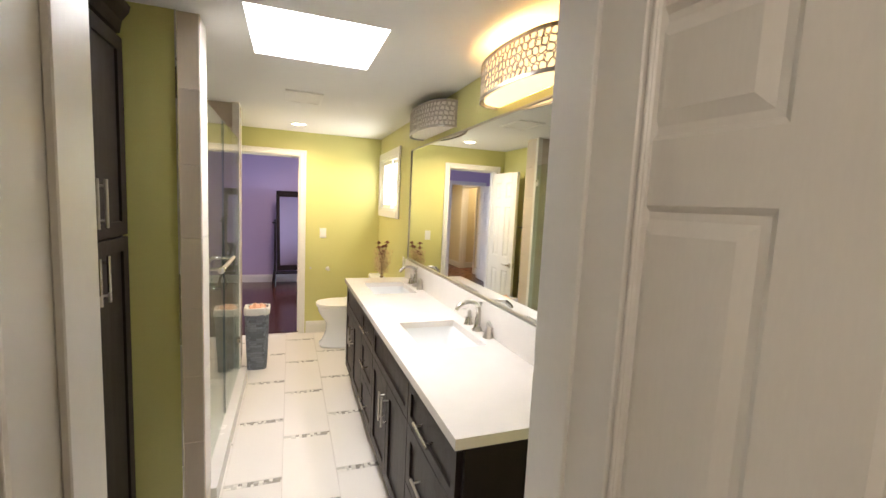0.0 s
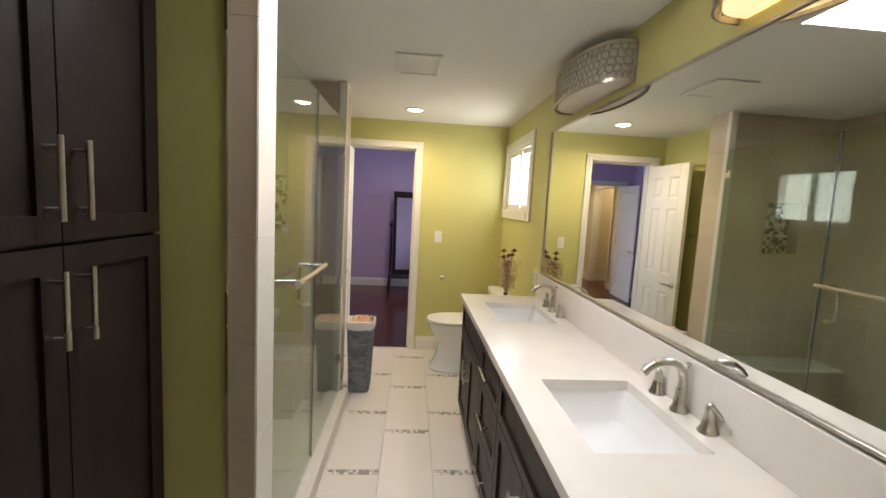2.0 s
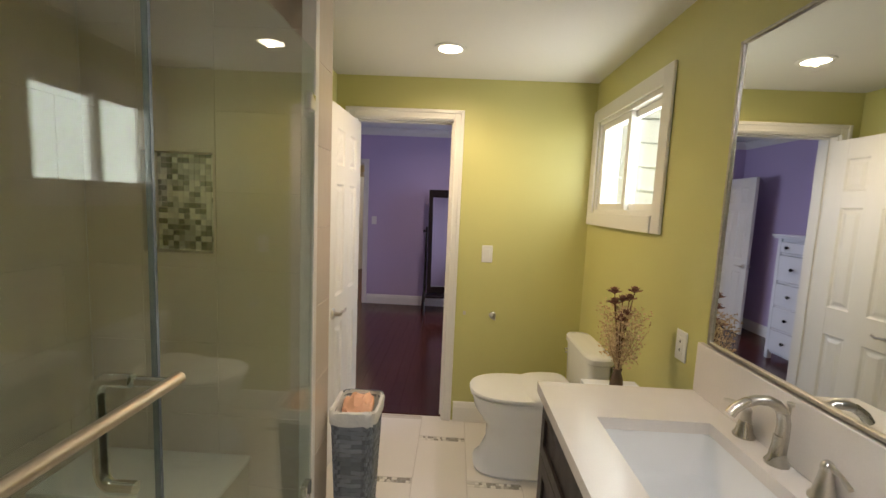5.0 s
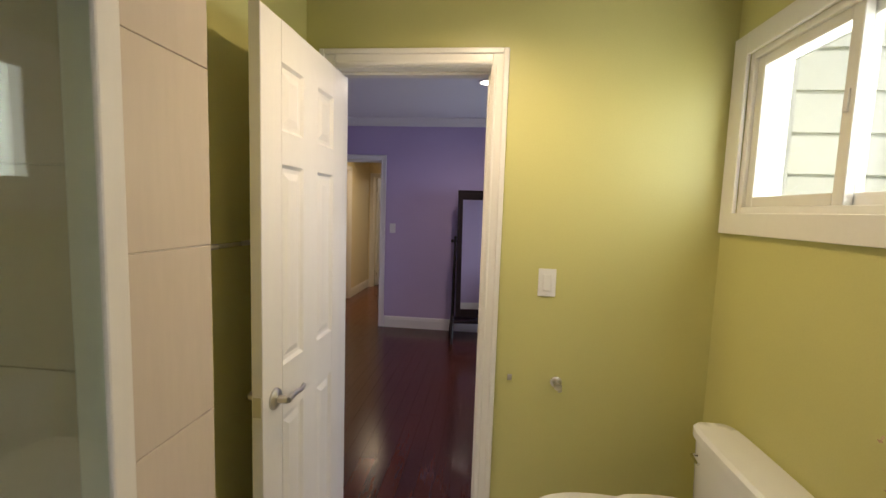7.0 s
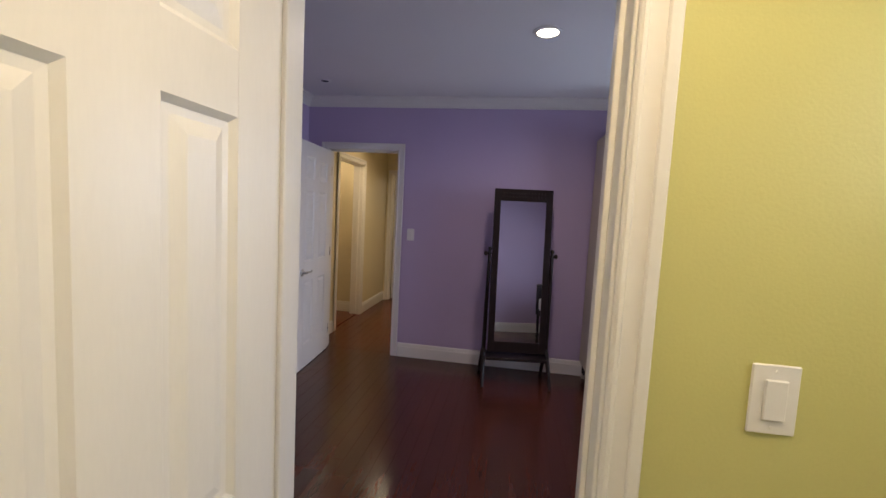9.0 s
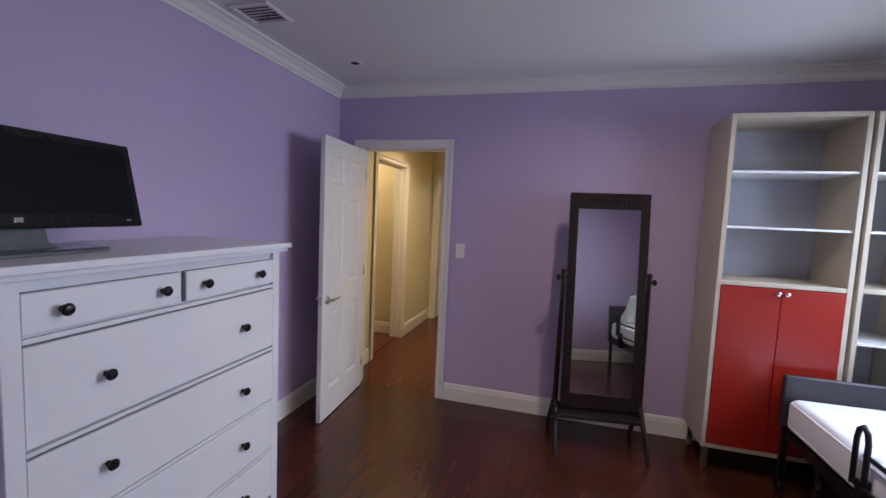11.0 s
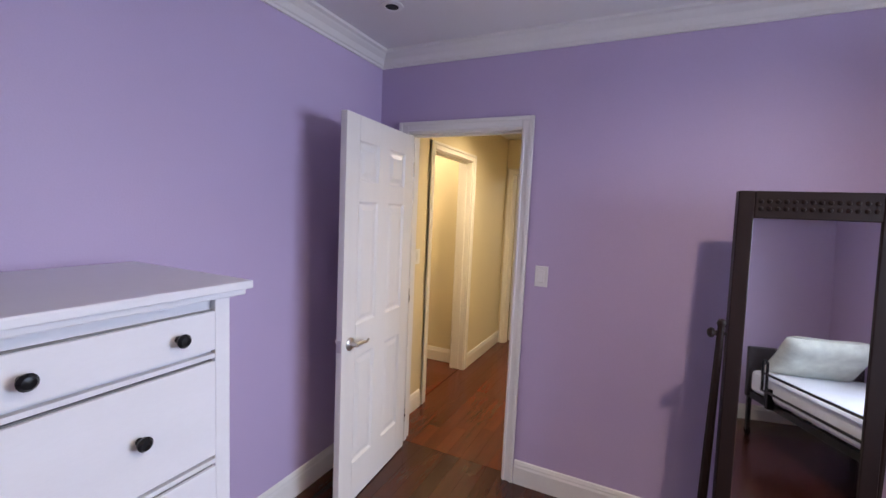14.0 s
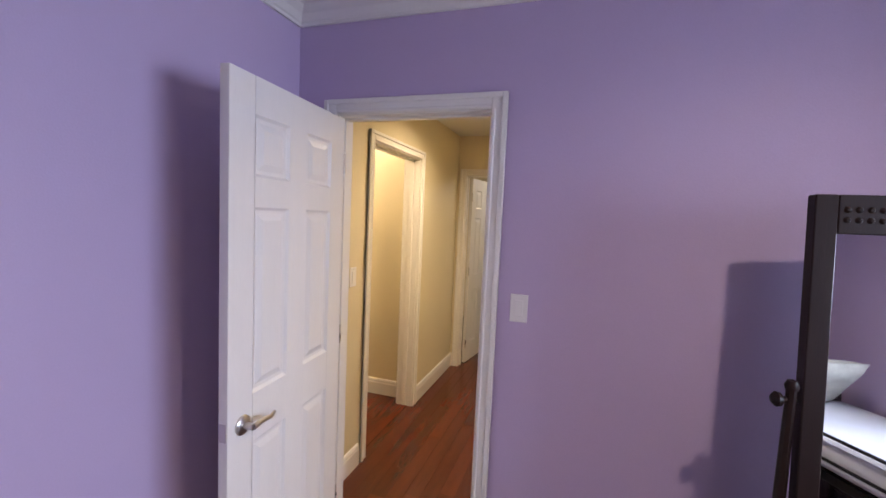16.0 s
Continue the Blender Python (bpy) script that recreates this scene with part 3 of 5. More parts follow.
def counter():
    c = thing("vanity_counter", pose(0, 0, 0), "cream quartz vanity counter with two sink cut-outs", "counter")
    z0, z1 = .869, .905
    bm = bmesh.new()
    xs, ys = (1.205, 1.335, 1.668, 1.768), (1.062, 1.805, 2.267, 3.03, 3.475, 3.712)
    for i in range(3):
        for j in range(5):
            if i == 1 and j in (1, 3):
                continue
            box(bm, xs[i], xs[i + 1], ys[j], ys[j + 1], z0, z1)
    bmesh.ops.remove_doubles(bm, verts=bm.verts, dist=1e-5)
    seen = {}
    for f in list(bm.faces):
        seen.setdefault(tuple(round(q, 4) for q in f.calc_center_median()), []).append(f)
    for fs in seen.values():
        if len(fs) > 1:
            bmesh.ops.delete(bm, geom=fs, context="FACES")
    part("slab", bm, M["quartz"], c)
    boxpart("backsplash", (1.747, 1.768, 1.062, 3.712, z1, 1.078), M["quartz"], c, bev=.002)
    for j in (1, 3):
        bm = bmesh.new()
        a0, a1, b0, b1 = 1.330, 1.670, ys[j] - .005, ys[j + 1] + .005
        def rr(i, z, e=5):
            return superellipse((a0 + a1) / 2, (b0 + b1) / 2, (a1 - a0) / 2 - i, (b1 - b0) / 2 - i, z, 40, e)
        ring_loft(bm, [rr(-.02, z0 - .001, 12), rr(0, z0 - .001, 12), rr(.006, z0 - .03, 9), rr(.022, z0 - .11, 7), rr(.05, z0 - .135, 5), rr(.12, z0 - .142, 3)], close_ends=False)
        v = [bm.verts.new(p) for p in rr(.12, z0 - .142, 3)]
        bm.faces.new(v)
        s = part("undermount_sink", bm, M["china"], c, "white rectangular undermount sink", smooth=True)
        lathepart("drain", [(.0, 0), (.022, 0), (.022, .004), (.014, .006), (.0, .007)], ((a0 + a1) / 2 + .05, (b0 + b1) / 2, z0 - .142), M["nickel"], s)


counter()


def faucet(y):
    f = thing("faucet", pose(1.719, y, .905), "brushed nickel widespread faucet on the counter", "faucet", "vanity faucets")
    lathepart("base", [(0, 0), (.027, 0), (.027, .006), (.020, .016), (.015, .05), (.014, .075), (0, .076)], (0, 0, 0), M["nickel"], f)
    tubepart("spout", [(0, 0, .03), (.005, 0, .07), (.006, 0, .105), (.0, 0, .132), (-.016, 0, .152), (-.040, 0, .163), (-.068, 0, .163), (-.094, 0, .155), (-.116, 0, .140), (-.130, 0, .122)],
             [.018, .0155, .0145, .014, .0135, .013, .0125, .012, .012, .0125], M["nickel"], f, n=14)
    lathepart("lift_knob", [(0, 0), (.003, 0), (.003, .03), (.009, .035), (.009, .042), (0, .046)], (.016, 0, .118), M["nickel"], f, n=12)
    for s in (-1, 1):
        h = lathepart("valve", [(0, 0), (.028, 0), (.028, .005), (.022, .014), (.016, .045), (.0125, .068), (.0145, .074), (.012, .082), (.006, .09), (0, .092)], (.005, s * .128, 0), M["nickel"], f)
        tubepart("lever", [(.005, s * .122, .078), (.003, s * .140, .082), (-.004, s * .170, .080), (-.010, s * .200, .072)], [.007, .0065, .006, .0055], M["nickel"], h, n=8)


faucet(2.042)
faucet(3.285)

wm = thing("vanity_mirror", pose(0, 0, 0), "wide wall mirror in a thin brushed metal frame", "mirror")
boxpart("mirror_glass", (1.758, 1.766, 1.12, 3.655, 1.097, 2.047), M["mirror"], wm, bev=0)
for nm, d in (("frame_side", (1.750, 1.768, 1.108, 1.12, 1.085, 2.058)), ("frame_side", (1.750, 1.768, 3.655, 3.667, 1.085, 2.058)),
              ("frame_rail", (1.750, 1.768, 1.12, 3.655, 1.085, 1.097)), ("frame_rail", (1.750, 1.768, 1.12, 3.655, 2.047, 2.058))):
    boxpart(nm, d, M["pewter"], wm, bev=.002)


def vanity_light(y, lit, label):
    """A half-drum wall light: a frosted shade within a pierced metal band between two rims."""
    v = thing("vanity_light", pose(XR, y, 2.185), label, "wall lamp", "lights over the vanity mirror")
    hw, dp, hh = .36, .185, .088
    def arc(w, d, z, n=30):
        return [Vector((-d * math.sin(math.pi * k / n) ** .62 - .002, w * math.cos(math.pi * k / n), z)) for k in range(n + 1)]
    boxpart("backplate", (-.012, 0, -.30, .30, -.05, .05), M["pewter"], v)
    bm = bmesh.new()
    vr = ring_loft(bm, [arc(hw - .03, dp - .02, -hh + .006), arc(hw - .03, dp - .02, hh - .006)], loop=False)
    bm.faces.new(vr[0])
    part("shade", bm, M["diffuser_on" if lit else "diffuser_off"], v, smooth=True)
    for z in (-hh, hh - .016):
        bm = bmesh.new()
        a, b = arc(hw, dp, z), arc(hw - .006, dp - .006, z)
        c, d = arc(hw - .006, dp - .006, z + .016), arc(hw, dp, z + .016)
        ring_loft(bm, [list(q) for q in zip(a, b, c, d)])
        part("rim", bm, M["pewter"], v, smooth=True)
    # pierced scrollwork: small wire loops on the curve
    bm = bmesh.new()
    rnd = random.Random(7)
    path = arc(hw - .003, dp - .003, 0, 220)
    cum = [0]
    for p, q in zip(path, path[1:]):
        cum.append(cum[-1] + (q - p).length)
    def on(s):
        s = min(max(s, 0), cum[-1] - 1e-6)
        i = max(k for k in range(len(cum)) if cum[k] <= s)
        return path[i].lerp(path[min(i + 1, len(path) - 1)], (s - cum[i]) / max(1e-9, cum[min(i + 1, len(path) - 1)] - cum[i]))
    rows, step = 5, .034
    for r in range(rows):
        z = -hh + .026 + r * (2 * hh - .052) / (rows - 1)
        s = step * (.5 if r % 2 else 0) + .01
        while s < cum[-1] - .01:
            a, b = step * rnd.uniform(.48, .66), (2 * hh - .052) / (rows - 1) * rnd.uniform(.45, .68)
            ph, e = rnd.uniform(0, 6), rnd.uniform(.1, .35)
            tube(bm, [on(s + a * math.cos(t) * (1 + e * math.cos(2 * t + ph))) + Vector((0, 0, z + b * math.sin(t) * (1 + e * math.sin(t * 2 + ph))))
                      for t in [2 * math.pi * k / 9 for k in range(10)]], .0028, 4)
            s += step * rnd.uniform(.85, 1.15)
    tagged(part("scrollwork", bm, M["pewter"], v), "pierced scroll metal band", kind="stuff")
    for s in (-1, 1):
        boxpart("end_strap", (-.016, -.001, s * hw - .004, s * hw + .004, -hh, hh), M["pewter"], v, bev=.001)


vanity_light(2.99, False, "unlit half-drum wall light with pierced metal band")
vanity_light(1.69, True, "lit amber half-drum wall light with pierced metal band")

# linen cabinet
lc = thing("linen_cabinet", pose(0, 0, 0), "tall dark espresso linen cabinet with four shaker doors", "cabinet")
boxpart("carcass", (-.545, .092, 1.30, 2.083, .0, 2.20), M["espresso"], lc)
bm = bmesh.new()
ring_loft(bm, [[(-.545, 1.29 - o, z), (.092 + o, 1.29 - o, z), (.092 + o, 2.083, z), (-.545, 2.083, z)] for o, z in ((.0, 2.20), (.012, 2.205), (.02, 2.25), (.045, 2.285), (.05, 2.31))])
part("cornice", bm, M["espresso"], lc)
for y0, y1, hy in ((1.31, 1.735, 1.70), (1.739, 2.075, 1.775)):
    for z0, z1, ha, hb in ((.11, 1.395, 1.185, 1.35), (1.405, 2.18, 1.45, 1.62)):
        f = shaker(lc, "cabinet_door", y0, y1, z0, z1, .092, 1)
        bar_pull(f, .112, 1, hy, ha, hy, hb)

# shower
sh = thing("shower_enclosure", pose(0, 0, 0), "frameless shower glass with a hinged door and towel bar", "shower")
gx0, gx1 = .338, .348
boxpart("glass_door", (gx0, gx1, 2.268, 3.003, .125, 2.045), M["shower_glass"], sh, bev=.0)
boxpart("fixed_glass", (gx0, gx1, 3.010, 3.843, .108, 2.045), M["shower_glass"], sh, bev=.0)
boxpart("edge_seal", (gx0 - .001, gx1 + .001, 3.0032, 3.0098, .125, 2.045), M["stand_glass"], sh, bev=0)
for z in (.36, 1.86):
    boxpart("glass_clamp", (gx0 - .008, gx1 + .008, 3.79, 3.843, z - .03, z + .03), M["nickel"], sh, bev=.003)
    boxpart("door_hinge", (gx0 - .010, gx1 + .010, 2.256, 2.315, z - .045, z + .045), M["nickel"], sh, bev=.003)
tb = tubepart("towel_bar", [(gx1 + .058, 2.47, 1.185), (gx1 + .058, 2.98, 1.185)], .011, M["brass"], sh, "polished towel bar on the shower door", n=14)
for y in (2.50, 2.955):
    tubepart("bar_post", [(gx1, y, 1.185), (gx1 + .058, y, 1.185)], .010, M["chrome"], tb, n=12)
lathepart("bar_end", [(0, 0), (.017, 0), (.019, .01), (.014, .022), (.017, .034), (0, .036)], (gx1 + .058, 2.445, 1.185), M["chrome"], tb, axis="y")
tubepart("pull_handle", [(gx0, 2.955, 1.185), (gx0 - .045, 2.955, 1.185), (gx0 - .058, 2.955, 1.175), (gx0 - .062, 2.955, 1.16), (gx0 - .062, 2.955, 1.01), (gx0 - .058, 2.955, .995), (gx0 - .045, 2.955, .985), (gx0, 2.955, .985)],
         .0125, M["chrome"], sh, "chrome pull handle", n=14)
curb = structure("shower_curb", [(.255, .405, 2.25, 3.885, 0, .095)], M["tile_w"], "pale tiled shower curb", "curb")
structure("shower_pan", [(-.57, .255, 2.25, 3.89, -.06, .012)], M["tile_w"], "pale tiled shower floor", "floor")
sb = thing("shower_bench", pose(0, 0, 0), "low tiled bench at the end of the shower", "bench")
boxpart("bench_body", (-.57, .08, 3.60, 3.878, .012, .43), M["tile"], sb, bev=0)
boxpart("bench_top", (-.57, .09, 3.59, 3.878, .43, .45), M["tile_w"], sb, bev=.003)


def tiles(parent, name, material, place, u0, u1, v0, v1, du, dv, off=0.0, gap=.0008, skip=None):
    """Lays tiles over a rectangle; place(u, v, depth) gives the point. One object a tile, under its wall."""
    j, v = 0, v0
    while v < v1 - 1e-4:
        vb = min(v + dv, v1)
        u = u0 - (off * du if j % 2 else 0)
        while u < u1 - 1e-4:
            a, b = max(u, u0), min(u + du, u1)
            u += du
            if b - a < .01 or (skip and skip(a, b, v, vb)):
                continue
            bm = bmesh.new()
            g, c = gap, .0012
            ring_loft(bm, [[Vector(place(p, q, d)) for p, q in ((a + g + i, v + g + i), (b - g - i, v + g + i), (b - g - i, vb - g - i), (a + g + i, vb - g - i))]
                           for i, d in ((0, 0), (0, .0022), (c, .0034))])
            part(name, bm, material, parent)
        v, j = vb, j + 1


W = bpy.data.objects
zt = .20
end_tiles = [(-.57, -.350, 0, ZB), (-.048, .345, 0, ZB), (-.350, -.048, 0, 1.27), (-.350, -.048, 1.68, ZB)]
for a, b, c, d in end_tiles:
    tiles(W["wall_shower_end"], "tile", M["tile"], lambda u, v, q: (u, 3.89 - q, v), a, b, c, d, .61, .305)
tiles(W["wall_shower_end"], "tile", M["tile"], lambda u, v, q: (.345 + q, u, v), 3.884, 4.07, .14, ZB, .3, .315)
tiles(W["wall_shower_side"], "tile", M["tile"], lambda u, v, q: (-.57 + q, u, v), 2.25, 3.882, 0.012, ZB, .61, .305, .5)
tiles(W["wall_shower_post"], "tile", M["tile"], lambda u, v, q: (u, 2.09 - q, v), .298, .384, .13, ZB, .3, .315)
tiles(W["wall_shower_post"], "edge_tile", M["tile_w"], lambda u, v, q: (.377 + q, u, v), 2.084, 2.25, .13, ZB, .3, .63)
tiles(W["wall_shower_near"], "tile", M["tile"], lambda u, v, q: (u, 2.25 + q, v), -.57, .35, .012, ZB, .61, .305, .5)
boxpart("edge_jamb", (.300, .354, 3.844, 3.8838, .096, ZB - .001), M["tile_w"], W["wall_shower_end"], bev=.004, seg=2)
boxpart("metal_edge_trim", (.292, .298, 2.077, 2.0845, 0, ZB), M["nickel"], W["wall_shower_post"], bev=0)
bm = bmesh.new()
nu, nv = 13, 18
for i in range(nu):
    for j in range(nv):
        u, v = -.350 + .302 * i / nu, 1.27 + .41 * j / nv
        box(bm, u + .001, u + .302 / nu - .001, 3.975, 3.984, v + .001, v + .41 / nv - .001)
tagged(part("niche_mosaic", bm, M["mosaic_g"], W["wall_shower_end"]), "green and brown glass mosaic in the niche", kind="stuff")
for nm, d in (("niche_side", (-.3499, -.3400, 3.884, 3.975, 1.27, 1.68)), ("niche_side", (-.058, -.0481, 3.884, 3.975, 1.27, 1.68)),
              ("niche_sill", (-.340, -.058, 3.884, 3.975, 1.2701, 1.279)), ("niche_head", (-.340, -.058, 3.884, 3.975, 1.671, 1.6799))):
    boxpart(nm, d, M["tile"], W["wall_shower_end"], bev=0)

# bathroom floor: tiles with mosaic inserts
structure("floor_bathroom", [(-.68, XR + .1, .66, 5.17, -.1, -.006)], M["grout"], "cream tiled bathroom floor with mosaic strips", "floor")
FB = W["floor_bathroom"]
rnd = random.Random(3)
for c in range(-1, 6):
    x0, x1 = .115 + .30 * c, .415 + .30 * c
    x0, x1 = max(x0, -.5), min(x1, XR)
    ph = (3.485 if c % 2 == 0 else 3.738)
    for k in range(-5, 4):
        ys = ph + .682 * k
        a, b = max(ys + .022, .66), min(ys + .660, 5.16)
        if b - a > .02:
            bm = bmesh.new()
            ring_loft(bm, [[(x0 + .0015 + i, a + i, z), (x1 - .0015 - i, a + i, z), (x1 - .0015 - i, b - i, z), (x0 + .0015 + i, b - i, z)] for i, z in ((0, -.008), (0, -.0012), (.0012, 0))])
            part("tile", bm, M["floor_tile"], FB)
        if .68 < ys < 5.08:
            bm = bmesh.new()
            for r in range(2):
                x = x0 + .002
                while x < x1 - .004:
                    w = rnd.uniform(.012, .030)
                    e = min(x + w, x1 - .002)
                    yb = ys - .020 + r * .0205
                    box(bm, x, e - .0012, yb, yb + .0192, -.007, -.001 + rnd.uniform(-.0006, .0006))
                    x = e
            tagged(part("mosaic_strip", bm, M["mosaic"], FB), "brown and cream stone mosaic strip", kind="stuff")


def toilet():
    t = thing("toilet", pose(0, 0, 0), "white two-piece toilet with closed lid", "toilet")
    cy = 4.635
    bm = bmesh.new()
    def ov(x0, x1, w, z, e=2.4):
        return superellipse((x0 + x1) / 2, cy, (x1 - x0) / 2, w, z, 32, e)
    ring_loft(bm, [ov(1.06, 1.72, .165, 0, 3.4), ov(1.055, 1.72, .17, .015, 3.4), ov(1.085, 1.70, .150, .05, 3.2), ov(1.125, 1.70, .125, .15, 2.8), ov(1.125, 1.70, .126, .25), ov(1.05, 1.70, .172, .36), ov(1.035, 1.66, .186, .42), ov(1.035, 1.66, .186, .435)])
    part("bowl", bm, M["china"], t, smooth=True)
    bm = bmesh.new()
    ring_loft(bm, [ov(1.025, 1.55, .188, .437), ov(1.02, 1.55, .192, .443), ov(1.022, 1.55, .19, .449)])
    part("seat", bm, M["white_p"], t, smooth=True)
    bm = bmesh.new()
    ring_loft(bm, [ov(1.02, 1.56, .192, .456), ov(1.015, 1.56, .195, .462), ov(1.02, 1.56, .192, .474), ov(1.06, 1.55, .165, .484), ov(1.2, 1.5, .06, .488)])
    part("lid", bm, M["white_p"], t, smooth=True)
    bm = bmesh.new()
    ring_loft(bm, [ov(a, 1.60, w, z, 4) for a, w, z in ((1.29, .191, .44), (1.295, .191, .474), (1.33, .188, .490), (1.40, .180, .500), (1.47, .14, .503))])
    part("seat_hub", bm, M["white_p"], t, "raised rear housing of the seat", smooth=True)
    def tk(d, z):
        return superellipse(1.690, cy + .02, .070 + d, .235 + d, z, 32, 5)
    bm = bmesh.new()
    ring_loft(bm, [tk(-.02, .39), tk(-.008, .42), tk(0, .70)])
    part("tank", bm, M["china"], t, smooth=True)
    bm = bmesh.new()
    ring_loft(bm, [tk(.003, .702), tk(.010, .708), tk(.010, .735), tk(.0, .746), tk(-.04, .75)])
    part("tank_lid", bm, M["china"], t, smooth=True)
    tubepart("flush_lever", [(1.62, cy + .19, .655), (1.602, cy + .19, .655), (1.600, cy + .14, .65)], .006, M["chrome"], t, "chrome flush lever")
    for y in (-.1, .1):
        lathepart("bolt_cap", [(.011, 0), (.011, .012), (0, .018)], (1.45, cy + y, .02), M["white_p"], t, n=10)


toilet()

# dried flowers on the tank
dv = thing("dried_flower_vase", pose(1.585, 3.965, .771), "small dark vase of dried brown flowers on a stand", "vase")
lathepart("vase", [(0, 0), (.022, 0), (.028, .02), (.024, .06), (.015, .085), (.019, .10), (.016, .10), (.0, .08)], (0, 0, 0), M["vase"], dv)
rnd = random.Random(11)
for i in range(7):
    a, sp = rnd.uniform(0, 6.28), rnd.uniform(.02, .075)
    h = rnd.uniform(.30, .43)
    tip = Vector((sp * math.cos(a) * .7, sp * math.sin(a), h))
    tubepart("stem", [(0, 0, .07), (tip.x * .3, tip.y * .3, h * .55), tip], [.003, .0025, .002], M["stem"], dv, n=5)
    bm = bmesh.new()
    for p in range(9):
        b = 6.28 * p / 9
        for r0, hh in ((.012, .018), (.022, .006)):
            c = tip + Vector((r0 * math.cos(b), r0 * math.sin(b), hh - .008))
            d = Vector((math.cos(b), math.sin(b), .6)).normalized()
            s = Vector((-math.sin(b), math.cos(b), 0)) * .006
            v = [bm.verts.new(q) for q in (tip, c + s, c + d * .012, c - s)]
            bm.faces.new(v)
    lathe(bm, [(0, -.012), (.012, -.004), (.014, .008), (.007, .018), (0, .02)], tip, 8)
    part("flower_head", bm, M["petal"], dv)
bm = bmesh.new()
for i in range(1500):
    a, r, z = rnd.uniform(0, 6.28), rnd.uniform(.01, .16) , rnd.uniform(.14, .36)
    r *= .5 + z * 1.4
    p = Vector((r * math.cos(a) * .6, r * math.sin(a), z))
    d = Vector((rnd.uniform(-1, 1), rnd.uniform(-1, 1), rnd.uniform(0, 1))).normalized() * rnd.uniform(.008, .022)
    s = d.orthogonal().normalized() * .0035
    bm.faces.new([bm.verts.new(q) for q in (p, p + d * .5 + s, p + d, p + d * .5 - s)])
for i in range(34):
    a, r = rnd.uniform(0, 6.28), rnd.uniform(.04, .15)
    tube(bm, [(0, 0, .08), (r * .3 * math.cos(a), r * .5 * math.sin(a), .18), (r * .6 * math.cos(a), r * math.sin(a), rnd.uniform(.24, .34))], .001, 4)
tagged(part("filler_sprays", bm, M["plume"], dv), "straw-coloured dried sprays", kind="stuff")

# narrow white stand between vanity and toilet
st = thing("small_stand", pose(1.585, 3.965, 0), "narrow white painted stand between vanity and toilet", "stand")
boxpart("stand_top", (-.11, .13, -.12, .12, .745, .770), M["white_l"], st)
for x in (-.10, .095):
    for y in (-.11, .085):
        boxpart("leg", (x, x + .025, y, y + .025, 0, .745), M["white_l"], st)

# waste basket
wb = thing("waste_basket", pose(.468, 4.155, 0), "tall grey woven waste basket with a white liner", "basket")
bm = bmesh.new()
nr, H = 26, .56
per = 44
def rim(z, o=0.0):
    f = z / H
    return superellipse(0, 0, .078 + .022 * f + o, .105 + .028 * f + o, z, per, 6)
for j in range(nr):
    a, b = H * j / nr, H * (j + 1) / nr
    r0, rm, r1 = rim(a + .001), rim((a + b) / 2), rim(b - .001)
    for k in range(per):
        if (k + j) % 2:
            continue
        q = (k + 2) % per
        m = (k + 1) % per
        out = Vector((rm[m].x, rm[m].y, 0)).normalized() * .006
        lo, hi = [r0[k], r0[m] + out, r0[q]], [r1[k], r1[m] + out, r1[q]]
        v0, v1 = [bm.verts.new(p) for p in lo], [bm.verts.new(p) for p in hi]
        for i in range(2):
            bm.faces.new((v0[i], v0[i + 1], v1[i + 1], v1[i]))
tagged(part("woven_side", bm, M["wicker"], wb), "grey woven strips", kind="stuff")
bm = bmesh.new()
ring_loft(bm, [rim(0, -.004), rim(H - .01, -.004), rim(H - .01, -.008), rim(.02, -.012)])
part("inner_shell", bm, M["wicker"], wb)
bm = bmesh.new()
ring_loft(bm, [rim(H - .012, .002), rim(H - .012, .008), rim(H + .006, .007), rim(H + .006, .0)], close_ends=False)
part("top_band", bm, M["wicker"], wb)
bm = bmesh.new()
liner = []
for o, z in ((.010, H - .05), (.012, H - .01), (.008, H + .010), (-.004, H + .012), (-.012, H - .03), (-.02, H - .12)):
    liner.append([p + Vector((rnd.uniform(-.003, .003), rnd.uniform(-.003, .003), rnd.uniform(-.006, .006) + (.012 * math.sin(p.y * 40)))) for p in rim(z, o)])
ring_loft(bm, liner, close_ends=False)
part("bin_liner", bm, M["liner"], wb, "crumpled white plastic liner", smooth=True)
bm = bmesh.new()
bmesh.ops.create_icosphere(bm, subdivisions=3, radius=1)
for v in bm.verts:
    n = noise.noise(v.co * 2.2)
    v.co = Vector((v.co.x * .075, v.co.y * .10, H - .015 + v.co.z * (.045 + .012 * n))) * (1 + .05 * n)
tw = part("peach_towel", bm, M["peach"], None, smooth=True)
tw.matrix_world = pose(.468, 4.155, 0)
tagged(tw, "crumpled peach cloth lying in the waste basket", "cloth")

# wall fittings
def switch(name, m, label, two=False):
    s = thing(name, m, label, "switch")
    boxpart("plate", (-.036, .036, -.006, -.0005, -.058, .058), M["white_p"], s, bev=.002)
    boxpart("rocker", (-.017, .017, -.011, -.006, -.034, .034), M["white_p"], s, bev=.002)
    for z in (-.047, .047):
        lathepart("screw", [(0, 0), (.003, 0), (.003, -.0012), (0, -.0014)], (0, -.006, z), M["white_p"], s, axis="y", n=8)


